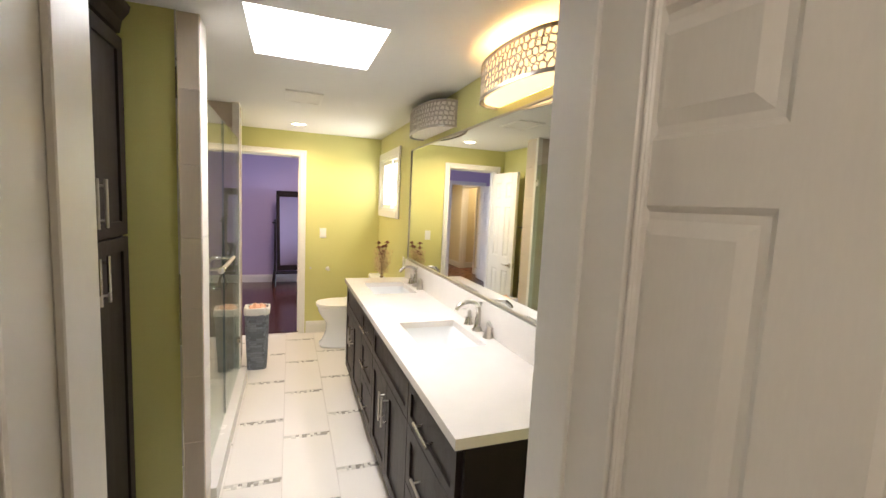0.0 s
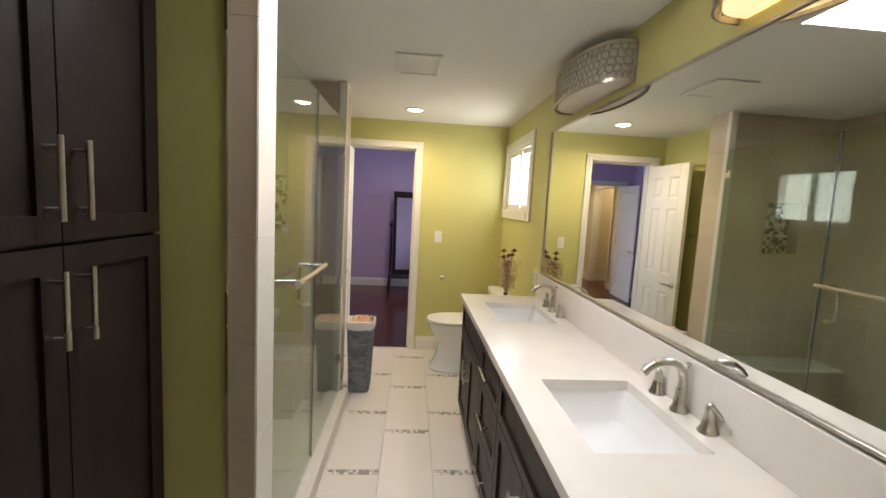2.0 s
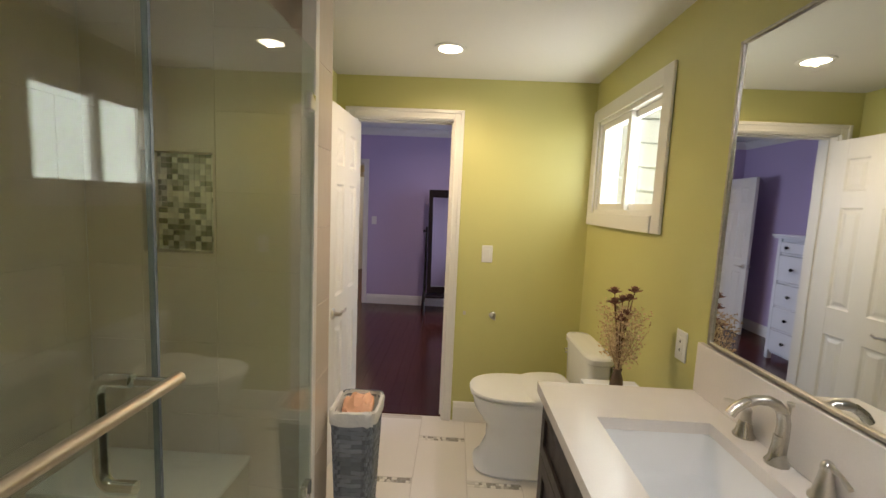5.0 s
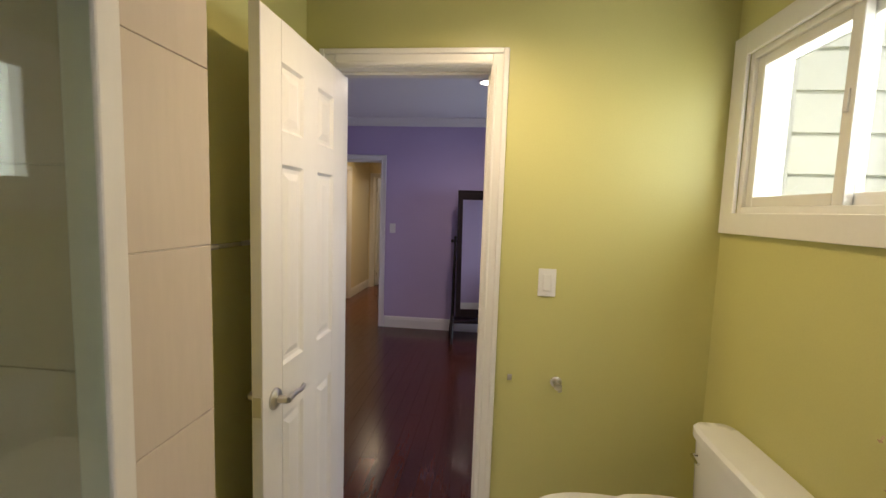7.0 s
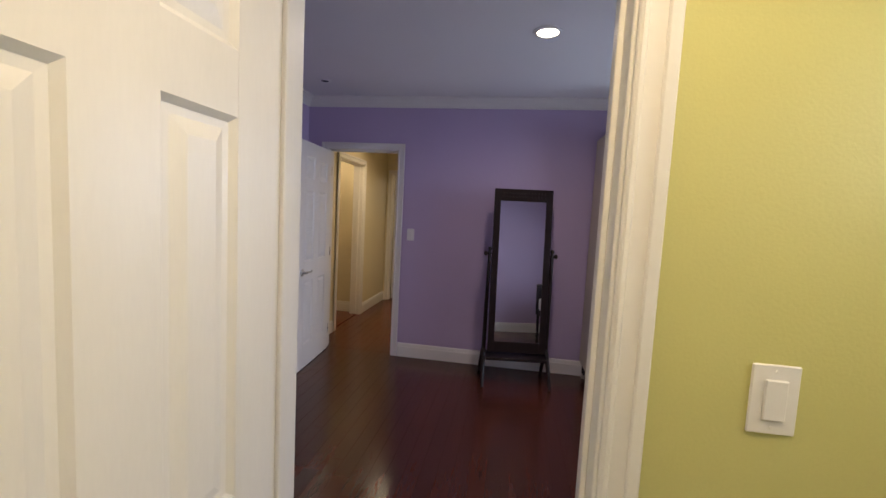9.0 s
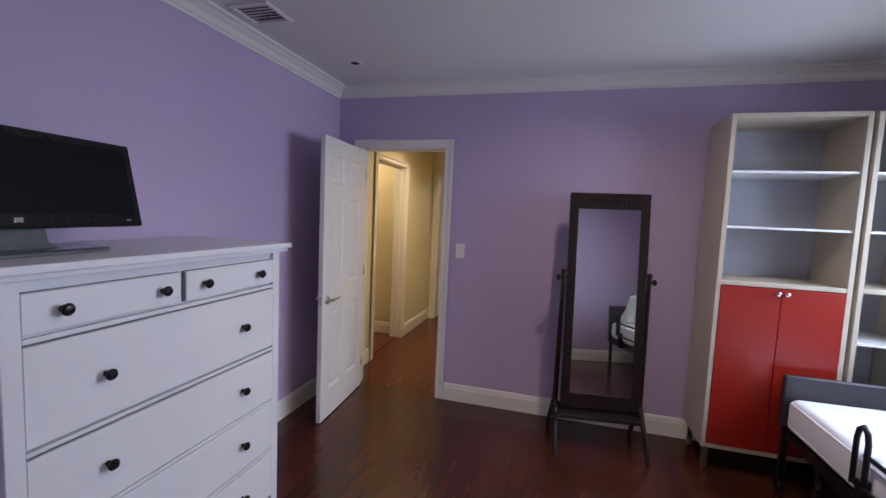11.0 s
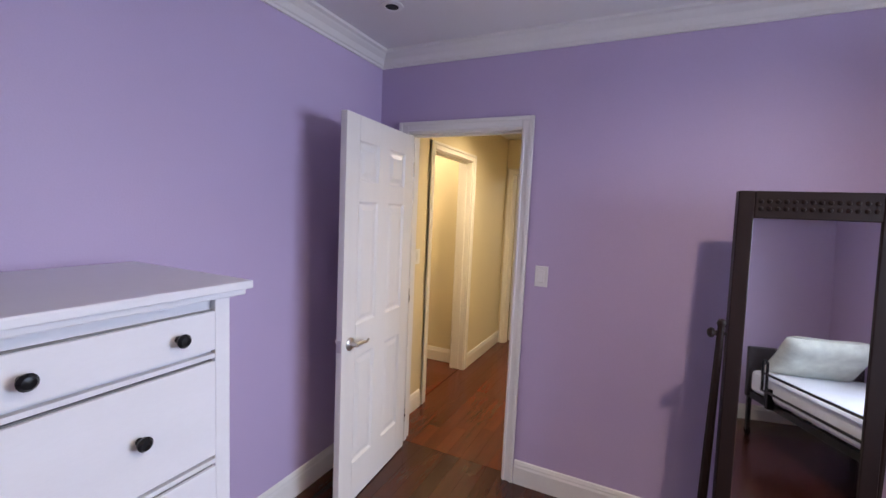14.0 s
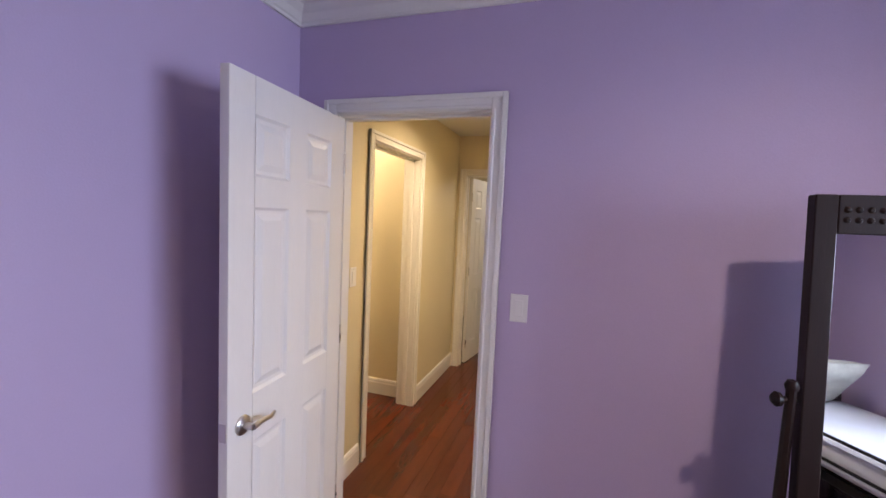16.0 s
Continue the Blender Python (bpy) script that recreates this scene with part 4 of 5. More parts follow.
switch("light_switch", pose(1.112, YD, 1.193), "white rocker light switch on the green wall")
switch("light_switch", pose(-.300, BY1, 1.235), "white rocker light switch on the lilac wall")
switch("light_switch", pose(-1.34, 8.83, 1.22, 0, 0, 90), "white light switch on the hall wall")
ol = thing("wall_outlet", pose(XR, 3.845, 1.02, 0, 0, -90), "white electrical outlet beside the mirror", "outlet")
boxpart("plate", (-.036, .036, -.006, -.0005, -.058, .058), M["white_p"], ol, bev=.002)
boxpart("socket", (-.017, .017, -.009, -.006, -.034, .034), M["white_p"], ol, bev=.002)
for z in (-.016, .016):
    boxpart("slot", (-.003, .003, -.0098, -.009, z - .005, z + .005), M["black"], ol, bev=0)
tp = thing("paper_holder", pose(1.172, YD, .772), "brushed nickel paper holder post, empty", "paper holder")
lathepart("rose", [(0, 0), (.024, 0), (.024, -.006), (.014, -.014), (.012, -.045), (.017, -.055), (.014, -.064), (0, -.066)], (0, 0, 0), M["nickel"], tp, axis="y")
tubepart("arm", [(0, -.05, 0), (.008, -.056, -.012), (.01, -.058, -.02)], .009, M["nickel"], tp)
wc = thing("wall_bracket", pose(.978, YD, .778), "small bare metal bracket screwed to the wall", "bracket")
boxpart("plate", (-.009, .009, -.006, -.0005, -.013, .013), M["nickel"], wc, bev=.001)
tr = thing("towel_rail", pose(.07, 0, 1.36), "brushed nickel towel bar on the green wall", "towel bar")
tubepart("bar", [(.065, 4.22, 0), (.065, 4.80, 0)], .008, M["nickel"], tr)
for y in (4.235, 4.785):
    lathepart("mount", [(0, .0005), (.024, .0005), (.024, .008), (.013, .016), (.012, .05), (.014, .066), (0, .072)], (0, y, 0), M["nickel"], tr, axis="x")


def downlight(x, y, z, on, label, r=.075):
    d = thing("downlight", pose(x, y, z), label, "ceiling lamp")
    lathepart("trim_ring", [(r - .012, -.0005), (r + .010, -.0005), (r + .009, -.005), (r - .012, -.008), (r - .014, -.003)], (0, 0, 0), M["white_p"], d, n=32)
    # when off, a flat dark disc stands for the shaded hole
    lathepart("lens", [(0, -.003), (r - .013, -.003), (r - .013, -.0055), (0, -.0065)], (0, 0, 0), M["lens_on" if on else "recess_shade"], d, n=28)


downlight(.82, 4.57, ZB, True, "lit round recessed downlight in the bathroom ceiling")
downlight(.81, 6.95, ZR, True, "lit round recessed downlight in the bedroom ceiling")
downlight(-.985, 7.85, ZR, False, "unlit small round ceiling light with a dark centre", .045)

def vent(name, x0, x1, y0, y1, z, nsl, label, slat):
    v = thing(name, pose((x0 + x1) / 2, (y0 + y1) / 2, z), label, "vent")
    hx, hy, f = (x1 - x0) / 2, (y1 - y0) / 2, .022
    for d in ((-hx, hx, -hy, -hy + f), (-hx, hx, hy - f, hy), (-hx, -hx + f, -hy + f, hy - f), (hx - f, hx, -hy + f, hy - f)):
        boxpart("frame", (*d, -.012, -.0005), M["white_p"], v, bev=.002)
    # dark backing paints the shade behind the louvres
    boxpart("backing", (-hx + f, hx - f, -hy + f, hy - f, -.0025, -.0008), M["recess_shade" if slat == "dark" else "greyback"], v, bev=0)
    for i in range(nsl):
        y = -hy + f + (2 * hy - 2 * f) * (i + .5) / nsl
        bm = bmesh.new()
        w = (2 * hy - 2 * f) / nsl * .42
        k = .0045 if slat == "dark" else .001
        ring_loft(bm, [[(x, y - w, -.004 - k), (x, y + w, -.009 + k), (x, y + w, -.0078 + k), (x, y - w, -.0028 - k)] for x in (-hx + f, hx - f)])
        part("slat", bm, M["white_p"] if slat != "dark" else M["nickel"], v)
    return v


vent("exhaust_vent", .705, .965, 3.19, 3.54, ZB, 12, "white square exhaust fan grille in the ceiling", "white")
vent("ceiling_vent", -1.26, -1.02, 6.98, 7.20, ZR, 6, "white ceiling air vent with dark louvres", "dark")

# bathroom window
bw = thing("window_1", pose(XR, .028, 0), "white vinyl sliding window over the toilet", "window")
tagged(bw, kind="structure")
for nm, d in (("casing", (-.016, -.002, 4.062, 4.142, 1.425, 2.145)), ("casing", (-.016, -.002, 4.978, 5.062, 1.425, 2.145)), ("casing", (-.016, -.002, 4.142, 4.978, 2.068, 2.145)),
              ("sill", (-.022, -.002, 4.142, 4.978, 1.425, 1.502)),
              ("frame", (.0, .146, 4.14, 4.165, 1.50, 2.07)), ("frame", (.0, .146, 4.955, 4.98, 1.50, 2.07)), ("frame", (.0, .146, 4.165, 4.955, 1.50, 1.525)), ("frame", (.0, .146, 4.165, 4.955, 2.045, 2.07))):
    boxpart(nm, d, M["vinyl"], bw, bev=.002)
for y0, y1, x in ((4.165, 4.575, .055), (4.53, 4.955, .025)):
    fr = boxpart("sash", (x - .012, x + .012, y0, y0 + .038, 1.525, 2.045), M["vinyl"], bw)
    for d in ((x - .012, x + .012, y1 - .038, y1, 1.525, 2.045), (x - .012, x + .012, y0 + .038, y1 - .038, 1.525, 1.56), (x - .012, x + .012, y0 + .038, y1 - .038, 2.01, 2.045)):
        boxpart("sash_rail", d, M["vinyl"], fr)
    p = boxpart("pane", (x - .002, x + .002, y0 + .038, y1 - .038, 1.56, 2.01), M["pane"], fr, bev=0)
    p.visible_shadow = False
boxpart("latch", (.008, .016, 4.545, 4.562, 1.77, 1.83), M["vinyl"], bw)
nb = thing("neighbour_house", pose(4.2, 4.2, -.25), "cream lap-sided wall of the house next door", "house")
for i in range(17):
    bm = bmesh.new()
    z = .0 + i * .2
    ring_loft(bm, [[(0, y, z), (-.014, y, z), (-.004, y, z + .2), (0, y, z + .2)] for y in (-2.6, 3.4)])
    part("siding_board", bm, M["siding"], nb)
boxpart("house_wall", (0.001, .15, -2.6, 3.4, 0, 3.4), M["siding"], nb, bev=0)

# ---------------------------------------------------------------- bedroom things
def planks(name, x0, x1, y0, y1, material, label, seed, w=.092):
    structure(name, [(x0, x1, y0, y1, -.1, -.005)], M["recess_shade"], label, "floor")
    ob, r = W[name], random.Random(seed)
    x = x0
    while x < x1 - .005:
        xe = min(x + w, x1)
        y = y0 - r.uniform(0, 1.2)
        while y < y1:
            ln = r.uniform(.9, 1.5)
            a, b = max(y, y0), min(y + ln, y1)
            y += ln
            if b - a < .02:
                continue
            bm = bmesh.new()
            g, c = .0003, .0007
            ring_loft(bm, [[(x + g + i, a + g + i, z), (xe - g - i, a + g + i, z), (xe - g - i, b - g - i, z), (x + g + i, b - g - i, z)] for i, z in ((0, -.006), (0, -c), (c, 0))])
            part("plank", bm, material, ob)
        x = xe


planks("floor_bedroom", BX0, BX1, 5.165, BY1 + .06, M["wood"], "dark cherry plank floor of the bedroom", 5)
# hall planks take the lit copy of the bedroom's wood
planks("floor_hall", -1.40, -.15, BY1 + .062, 11.0, M["wood_lit"], "cherry plank floor of the hall, warm hall light in its colour", 6)
structure("floor_side_passage", [(-3.3, -1.40, 8.9, 10.1, -.1, -.002)], M["wood_lit"], "reddish wooden floor of the side passage", "floor")
structure("floor_far_room", [(-2.2, .7, 11.0, 13.3, -.1, -.001)], M["wood_lit"], "reddish wooden floor past the hall", "floor")
th = structure("threshold", [(-1.43, -1.375, 9.04, 9.83, -.004, .008)], M["wood_lit"], "reddish wooden threshold strip", "threshold")
structure("threshold_bath", [(.205, .845, 5.135, 5.175, -.003, .009)], M["wood"], "dark wooden threshold strip at the bathroom door", "threshold")


def dresser():
    d = thing("dresser", pose(0, 0, 0), "tall white dresser with black knobs, standing by the wall", "dresser")
    x0, x1, y0, y1 = -1.375, -.835, 5.80, 6.858
    boxpart("body", (x0, x1 - .022, y0, y1, .07, 1.325), M["white_l"], d)
    boxpart("top", (x0 - .01, -.80, y0 - .028, 6.908, 1.326, 1.350), M["white_l"], d, bev=.004, seg=2)
    boxpart("cornice", (x0, -.815, y0 - .012, 6.895, 1.308, 1.3255), M["white_l"], d, bev=.004, seg=2)
    for y in (y0, y1 - .045):
        boxpart("front_stile", (x1 - .0215, x1, y, y + .045, .07, 1.307), M["white_l"], d)
        for x in (x0, x1 - .05):
            boxpart("leg", (x, x + .05, y, y + .045, 0, .0695), M["white_l"], d)
    def front(ya, yb, za, zb, ks):
        # dark strip in place of the shade round each drawer front
        boxpart("shadow_gap", (x1 - .0215, x1 - .012, ya - .003, yb + .003, za - .003, zb + .003), M["gap_shade"], d, bev=0)
        f = boxpart("drawer_front", (x1 - .0115, x1 - .002, ya, yb, za, zb), M["white_l"], d, bev=.0015)
        for k in ks:
            lathepart("knob", [(0, 0), (.009, 0), (.007, .012), (.016, .018), (.018, .026), (.012, .033), (0, .035)], (x1 - .002, k, (za + zb) / 2), M["black"], f, "black turned knob", axis="x", n=16)
    ya, yb = y0 + .047, y1 - .043
    m = 6.323
    front(ya, m - .012, 1.165, 1.272, (5.937, 6.239))
    front(m + .012, yb, 1.165, 1.272, (6.417, 6.713))
    for za, zb in ((.860, 1.132), (.594, .828), (.348, .574), (.10, .324)):
        front(ya, yb, za, zb, (6.048, 6.618))
    for z in (1.148, .844, .584, .336):
        boxpart("rail", (x1 - .0215, x1 - .003, ya, yb, z - .006, z + .006), M["white_l"], d, bev=0)


dresser()


def television():
    t = thing("television", pose(-1.10, 5.985, 1.351, 0, 0, 5), "black flat television on a clear stand, switched off", "television")
    lean = pose(0, 0, .07, 0, -12) @ pose(0, 0, -.07)
    bm = bmesh.new()
    ring_loft(bm, [[(x, -w, .072 + i), (x, w, .072 + i), (x, w, .072 + h), (x, -w, .072 + h)]
                   for x, w, h, i in ((-.055, .28, .25, .05), (-.03, .395, .300, .008), (-.005, .412, .308, .002), (.014, .414, .310, 0), (.021, .409, .306, .004))])
    part("housing", bm, M["black"], t).data.transform(lean)
    boxpart("display", (.0212, .0225, -.385, .385, .112, .355), M["screen"], t, bev=0).data.transform(lean)
    bm = bmesh.new()
    tube(bm, [(.018, -.40, .074), (.026, -.2, .073), (.028, 0, .072), (.026, .2, .073), (.018, .40, .074)], .006, 8)
    part("lower_lip", bm, M["black"], t, smooth=True).data.transform(lean)
    boxpart("badge", (.0215, .0235, -.012, .012, .086, .102), M["chrome"], t, "small silver maker's badge").data.transform(lean)
    boxpart("indicator", (.0215, .0228, .345, .365, .090, .094), M["chrome"], t, "small pale indicator mark", bev=0).data.transform(lean)
    bm = bmesh.new()
    ring_loft(bm, [[(-.045 + o, -w, z), (.020 + o, -w, z), (.020 + o, w, z), (-.045 + o, w, z)] for w, z, o in ((.10, .011, .01), (.075, .03, .0), (.070, .09, -.008))])
    part("neck", bm, M["stand_glass"], t)
    bm = bmesh.new()
    ring_loft(bm, [superellipse(.02, 0, .12 - i, .22 - i, z, 32, 4) for i, z in ((0, .0005), (0, .008), (.006, .012))])
    part("stand_base", bm, M["stand_glass"], t, smooth=True)


television()


def cheval():
    c = thing("cheval_mirror", pose(.772, 8.072, 0, 0, 0, 7.6), "dark mahogany standing mirror with carved top rail", "mirror")
    # tilted frame, turning on the pivots
    tilt = pose(0, 0, 1.12, -3.2, -0.4) @ pose(0, 0, -1.12)
    def tp(name, dims, m, par, bev=.003, label=""):
        o = boxpart(name, dims, m, par, label, bev=bev)
        o.data.transform(tilt)
        return o
    w, z0, z1 = .252, .275, 1.705
    f = tp("mirror_frame", (-w, -w + .055, -.018, .018, z0, z1), M["mahogany"], c)
    tp("frame_stile", (w - .055, w, -.018, .018, z0, z1), M["mahogany"], c)
    tp("top_rail", (-w + .055, w - .055, -.018, .018, z1 - .105, z1), M["mahogany"], c)
    tp("bottom_rail", (-w + .055, w - .055, -.018, .018, z0, z0 + .095), M["mahogany"], c)
    tp("mirror_glass", (-w + .055, w - .055, -.010, -.002, z0 + .095, z1 - .105), M["mirror"], c, bev=0)
    tp("back_board", (-w + .03, w - .03, .0185, .024, z0 + .05, z1 - .05), M["mahogany"], c, bev=0)
    for i in range(14):
        for j in range(2):
            x = -w + .075 + i * (2 * w - .15) / 13
            bm = bmesh.new()
            lathe(bm, [(0, -.0245), (.005, -.0235), (.009, -.0185), (.0095, -.017)], (x, 0, z1 - .040 - j * .028), 8, "y")
            o = part("carved_boss", bm, M["mahogany"], c, smooth=True)
            o.data.transform(tilt)
    for s in (-1, 1):
        tubepart("side_post", [(s * (w + .024), .0, .20), (s * (w + .022), 0, .7), (s * (w + .020), 0, 1.17)], [.019, .017, .013], M["mahogany"], c, n=8)
        lathepart("pivot_knob", [(0, 0), (.010, s * .002), (.010, s * .01), (.019, s * .016), (.021, s * .026), (.012, s * .036), (0, s * .038)], (s * (w + .03), 0, 1.135), M["mahogany"], c, axis="x")
        lathepart("finial", [(.015, 0), (.018, .012), (.012, .026), (0, .03)], (s * (w + .020), 0, 1.165), M["mahogany"], c, n=10)
        tubepart("pivot_pin", [(s * (w - .002), 0, 1.135), (s * (w + .03), 0, 1.135)], .007, M["iron"], c, n=8)
        for q in (-1, 1):
            tubepart("leg", [(s * (w + .024), q * .01, .30), (s * (w + .03), q * .10, .17), (s * (w + .035), q * .17, .06), (s * (w + .035), q * .20, .004)], [.018, .018, .016, .014], M["mahogany"], c, n=8)
    boxpart("lower_shelf", (-w - .012, w + .012, -.13, .09, .222, .244), M["mahogany"], c)


cheval()


def bookcase(name, x0, x1, shelves, doors, label):
    b = thing(name, pose(0, 0, 0), label, "bookcase", "bookcases by the wall")
    y0, y1, zb, zt = 7.985, BY1 - .02, .155, 2.18
    t = .026
    boxpart("side", (x0, x0 + t, y0, y1, zb, zt), M["birch"], b)
    boxpart("side", (x1 - t, x1, y0, y1, zb, zt), M["birch"], b)
    boxpart("top", (x0 + t, x1 - t, y0, y1, zt - t, zt), M["birch"], b, bev=.001)
    boxpart("bottom", (x0 + t, x1 - t, y0, y1, zb, zb + t), M["birch"], b, bev=.001)
    boxpart("back", (x0 + t, x1 - t, y1 - .008, y1 - .001, zb + t, zt - t), M["greyback"], b, bev=0)
    for z, thick in shelves:
        boxpart("shelf", (x0 + t, x1 - t, y0 + (.012 if thick < .02 else .001), y1 - .008, z - thick / 2, z + thick / 2), M["birch"] if thick > .02 else M["white_l"], b, bev=.001)
    for x in (x0 + .02, x1 - .05):
        for y in (y0 + .02, y1 - .06):
            boxpart("leg", (x, x + .03, y, y + .03, 0, zb), M["nickel"], b, bev=.002)
    if doors:
        mid = (x0 + x1) / 2
        for a, c, k in ((x0 + t + .001, mid - .0015, mid - .022), (mid + .0015, x1 - t - .001, mid + .022)):
            d = boxpart("red_door", (a, c, y0 - .004, y0 + .014, zb + t + .002, doors), M["red"], b, "glossy red cabinet door")
            lathepart("knob", [(0, 0), (.005, 0), (.005, -.008), (.014, -.014), (.013, -.022), (0, -.026)], (k, y0 - .004, doors - .028), M["chrome"], d, axis="y", n=12)
    return b


bookcase("bookcase", 1.385, 2.058, [(1.848, .014), (1.522, .014), (1.19, .026), (.75, .026)], 1.172, "tall pale bookcase with open shelves above red doors")
bookcase("bookcase", 2.080, 2.435, [(1.848, .014), (1.522, .014), (1.195, .026), (.89, .014), (.55, .014)], 0, "narrow tall pale bookcase with empty shelves")


def bed():
    b = thing("bed", pose(0, 0, 0), "adjustable single bed with dark end boards, black side rail", "bed")
    x0, x1 = 1.735, 2.625
    for nm, y, zt in (("footboard", 7.875, .70), ("headboard", 5.70, .78)):
        bm = bmesh.new()
        box(bm, x0, x1, y, y + .035, .40 if nm == "footboard" else .34, zt, bev=.012, seg=3)
        part(nm, bm, M["board"], b)
        for x in (x0 + .02, x1 - .05):
            boxpart("leg", (x, x + .03, y + .003, y + .033, .085, .40 if nm == "footboard" else .34), M["iron"], b)
            cw = boxpart("caster_fork", (x + .003, x + .027, y + .006, y + .03, .045, .085), M["iron"], b)
            lathepart("caster_wheel", [(0, -.011), (.036, -.011), (.040, -.006), (.040, .006), (.036, .011), (0, .011)], (x + .015, y + .018, .0405), M["black"], cw, axis="x")
    for x in (x0 + .03, x1 - .06):
        boxpart("side_frame", (x, x + .03, 5.735, 7.875, .33, .385), M["iron"], b)
    for k in range(9):
        y = 5.95 + k * .22
        boxpart("deck_slat", (x0 + .06, x1 - .06, y, y + .05, .375, .395), M["iron"], b, bev=.001)
    tubepart("deck_bar", [(x0 + .2, 7.7, .30), (x0 + .2, 5.9, .26)], .014, M["iron"], b)
    # side rail
    sr = x0 - .012
    r = tubepart("side_rail", [(sr, 7.18, .50), (sr, 7.18, .66), (sr, 7.19, .70), (sr, 7.215, .72), (sr, 7.24, .70), (sr, 7.25, .66), (sr, 7.25, .46)], .011, M["iron"], b, "black tube side rail", n=10)
    tubepart("long_bar", [(sr, 7.19, .61), (sr, 5.98, .61)], .010, M["iron"], r)
    tubepart("lower_bar", [(sr, 7.25, .47), (sr, 5.98, .47)], .010, M["iron"], r)
    tubepart("rail_post", [(sr, 6.05, .36), (sr, 6.05, .70), (sr, 6.02, .72), (sr, 5.99, .70), (sr, 5.99, .46)], .011, M["iron"], r)
    for y in (7.20, 6.07):
        boxpart("bracket", (sr - .008, x0 + .035, y - .02, y + .02, .34, .50), M["iron"], r)
    # mattress, rounded and slightly uneven
    m = thing("mattress", pose(0, 0, 0), "white sheeted mattress on the bed", "mattress")
    bm = bmesh.new()
    box(bm, x0 + .015, x1 - .015, 5.745, 7.865, .396, .585, bev=.045, seg=4)
    bmesh.ops.subdivide_edges(bm, edges=[e for e in bm.edges if e.calc_length() > .3], cuts=18, use_grid_fill=True)
    for v in bm.verts:
        n = noise.noise(Vector((v.co.x * 3, v.co.y * 3, v.co.z * 3)))
        v.co.z += .006 * n * (v.co.z > .5)
        v.co.x += .004 * n
    part("cover", bm, M["sheet"], m, smooth=True)
    for z in (.432, .560):
        a, b, c, d, k = x0 + .017, x1 - .017, 5.748, 7.862, .04
        loop = [(a + k, c, z), (b - k, c, z), (b, c + k, z), (b, d - k, z), (b - k, d, z), (a + k, d, z), (a, d - k, z), (a, c + k, z), (a + k, c, z)]
        tubepart("piping", loop, .005, M["sheet"], m, "white piped edge", n=6)


bed()
pl = bmesh.new()
bmesh.ops.create_grid(pl, x_segments=24, y_segments=18, size=1)
top = {v: (v.co.x, v.co.y) for v in pl.verts}
ret = bmesh.ops.duplicate(pl, geom=pl.faces[:])
second = {e for e in ret["geom"] if isinstance(e, bmesh.types.BMVert)}
for v in pl.verts:
    x, y = v.co.x, v.co.y
    k = max(0, (1 - x ** 4) * (1 - y ** 4)) ** .5
    pinch = 1 - .08 * (1 - abs(x)) * abs(y) ** 3 - .05 * (1 - abs(y)) * abs(x) ** 3
    z = .075 * k + .008 * noise.noise(Vector((x * 2, y * 2, 1)))
    v.co = Vector((x * .34 * pinch, y * .24 * pinch, z * (-1 if v in second else 1)))
pil = tagged(part("pillow", pl, M["pillow"], smooth=True), "pale patterned pillow propped at the head of the bed", "pillow")
pil.matrix_world = pose(2.16, 5.93, .755, 48, 0, 0)

# bedroom window
bwn = thing("window_2", pose(BX1, 0, 0), "bright white-framed bedroom window with a fabric valance", "window")
tagged(bwn, kind="structure")
for nm, d in (("casing", (-.018, -.002, WY0 - .08, WY0 + .002, WZ0 - .08, WZ1 + .08)), ("casing", (-.018, -.002, WY1 - .002, WY1 + .08, WZ0 - .08, WZ1 + .08)),
              ("casing", (-.018, -.002, WY0 + .002, WY1 - .002, WZ1 - .002, WZ1 + .08)), ("sill", (-.06, -.002, WY0 - .1, WY1 + .1, WZ0 - .035, WZ0 - .001)),
              ("frame", (.0, .11, WY0, WY0 + .03, WZ0, WZ1)), ("frame", (.0, .11, WY1 - .03, WY1, WZ0, WZ1)), ("frame", (.0, .11, WY0 + .03, WY1 - .03, WZ0, WZ0 + .03)), ("frame", (.0, .11, WY0 + .03, WY1 - .03, WZ1 - .03, WZ1))):
    boxpart(nm, d, M["vinyl"], bwn, bev=.002)
mid = (WY0 + WY1) / 2
for y0, y1 in ((WY0 + .03, mid), (mid, WY1 - .03)):
    fr = boxpart("sash", (.04, .07, y0, y0 + .045, WZ0 + .03, WZ1 - .03), M["vinyl"], bwn)
    for d in ((.04, .07, y1 - .045, y1, WZ0 + .03, WZ1 - .03), (.04, .07, y0 + .045, y1 - .045, WZ0 + .03, WZ0 + .075), (.04, .07, y0 + .045, y1 - .045, WZ1 - .075, WZ1 - .03)):
        boxpart("sash_rail", d, M["vinyl"], fr)
    p = boxpart("pane", (.053, .057, y0 + .045, y1 - .045, WZ0 + .075, WZ1 - .075), M["pane"], fr, bev=0)
    p.visible_shadow = False
bm = bmesh.new()
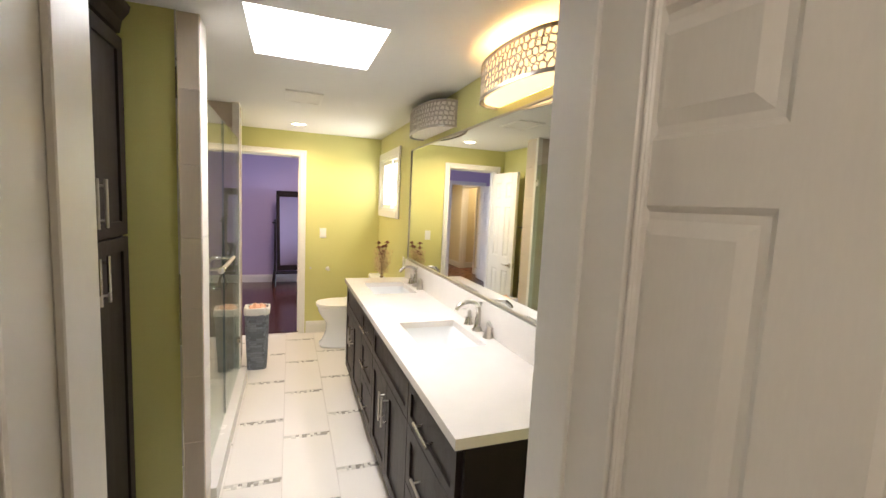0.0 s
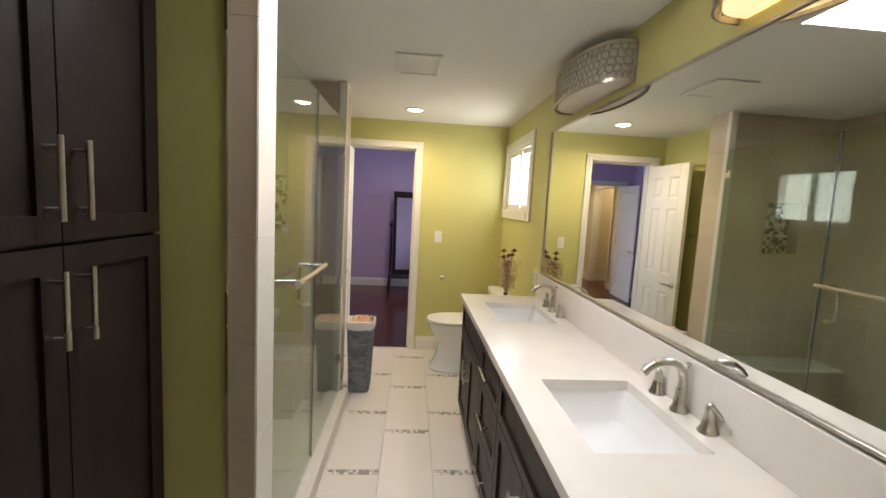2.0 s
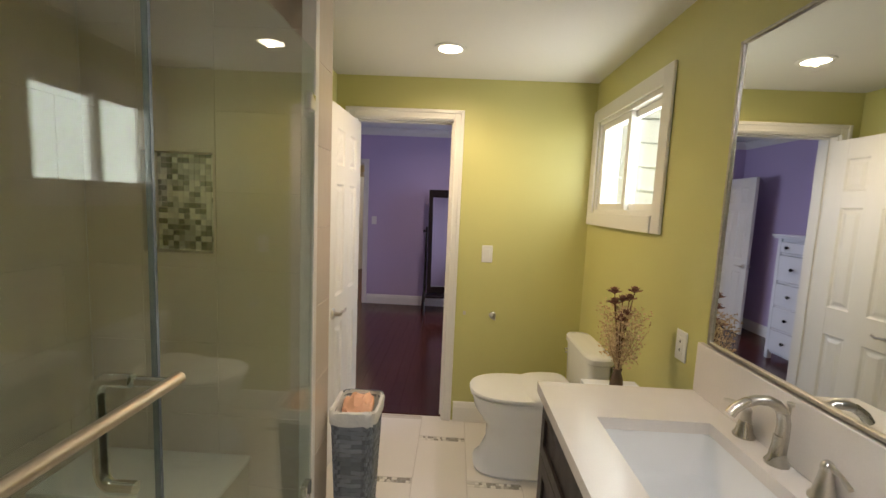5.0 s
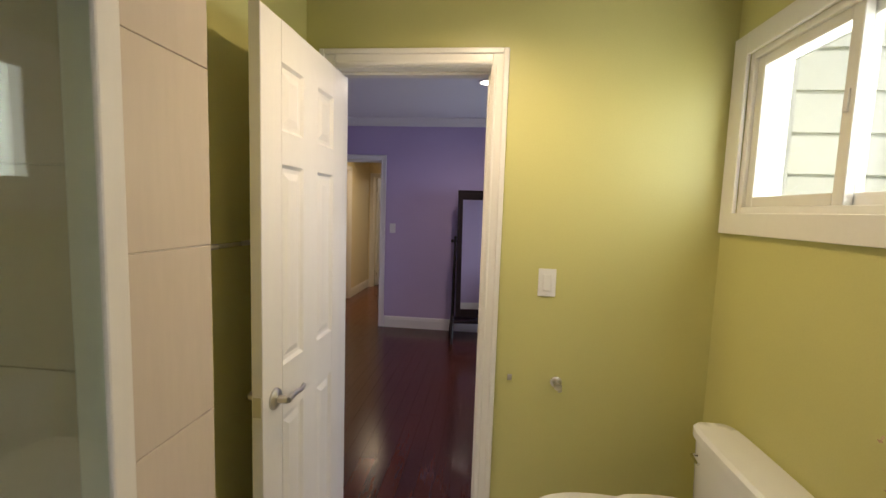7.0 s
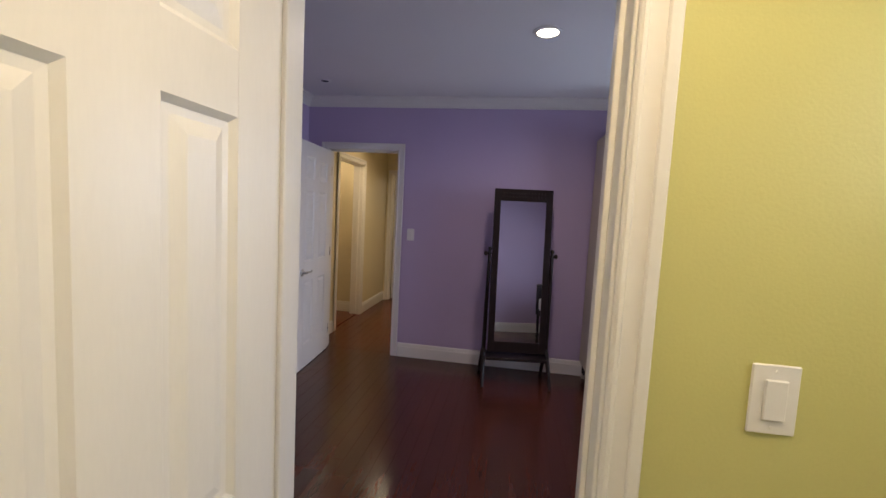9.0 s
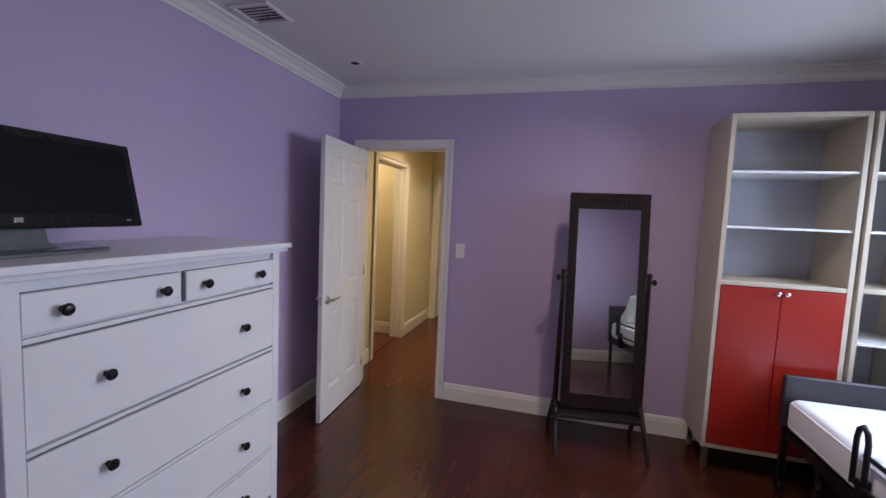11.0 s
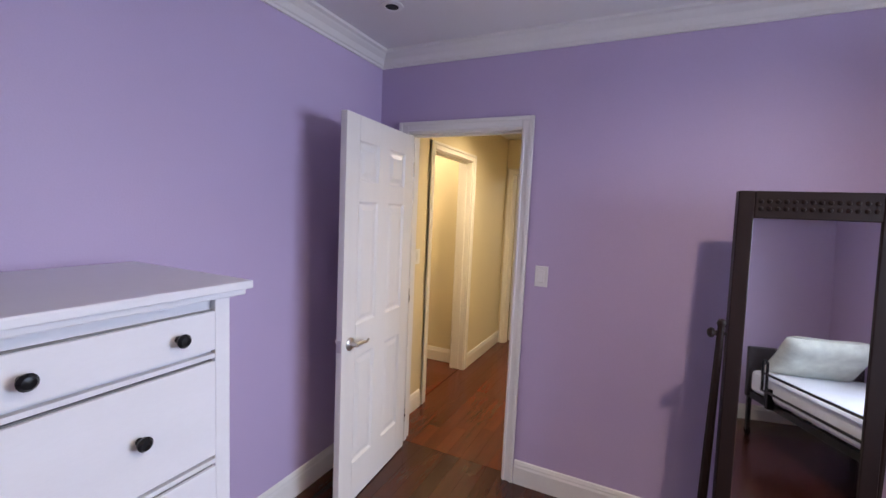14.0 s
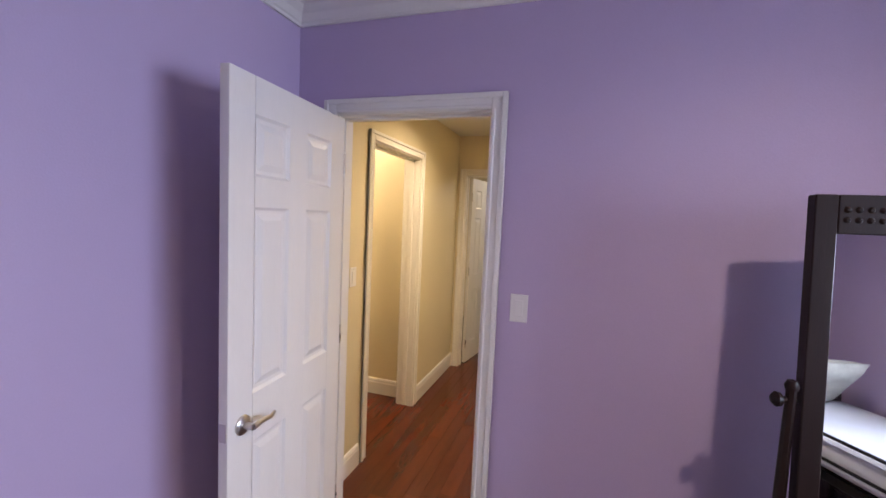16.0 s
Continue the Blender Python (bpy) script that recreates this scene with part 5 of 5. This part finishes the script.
n = 60
ring_loft(bm, [[Vector((BX1 - .075 - .015 * math.sin(k * 1.3) - o, WY0 - .1 + (WY1 - WY0 + .2) * k / n, z + (.02 * math.sin(k * .5) if z < 2.2 else 0))) for k in range(n + 1)]
               for z, o in ((2.02, .02), (2.10, .012), (2.24, .0), (2.30, 0))], close_ends=False, loop=False)
bmesh.ops.solidify(bm, geom=bm.faces[:], thickness=.006)
tagged(part("window_valance", bm, M["fabric"], smooth=True), "gathered floral beige fabric valance over the window", "valance")
orn = thing("hanging_ornament", pose(BX1 - .10, 8.13, 1.98), "brown bell ornament hanging by the window", "ornament")
lathepart("bell", [(0, .02), (.02, .015), (.03, -.01), (.034, -.07), (.03, -.10), (.026, -.10), (0, -.09)], (0, 0, 0), M["terracotta"], orn)
tubepart("hook", [(0, 0, .02), (0, 0, .05), (.02, 0, .075), (.05, 0, .07), (.10, 0, .05)], .005, M["nickel"], orn, n=8)
orn2 = thing("window_charm", pose(BX1 - .03, 8.11, 1.47), "small dark metal charm hanging on the window casing", "ornament")
for k in range(8):
    a = 6.283 * k / 8
    tubepart("petal", [(0, 0, 0), (-.004, .018 * math.cos(a) * 1.2, .018 * math.sin(a) * 1.2), (0, .03 * math.cos(a + .5), .03 * math.sin(a + .5))], .003, M["iron"], orn2, n=6)
tubepart("wire", [(.012, 0, .09), (0, 0, .03), (0, 0, -.06)], .002, M["iron"], orn2, n=6)
for z in (.055, -.05):
    lathepart("bead", [(0, -.008), (.007, 0), (0, .008)], (0, 0, z), M["iron"], orn2, n=8)

# dark cupboard behind the door at the hall's end
dk = thing("dark_cupboard", pose(0, 0, 0), "dark brown cupboard past the end of the hall", "cupboard")
boxpart("cupboard_body", (-1.5, -.1, 12.3, 12.8, 0, 2.0), M["mahogany"], dk)
boxpart("cupboard_door", (-1.49, -.78, 12.28, 12.299, .05, 1.97), M["mahogany"], dk)
boxpart("cupboard_door", (-.775, -.11, 12.28, 12.299, .05, 1.97), M["mahogany"], dk)
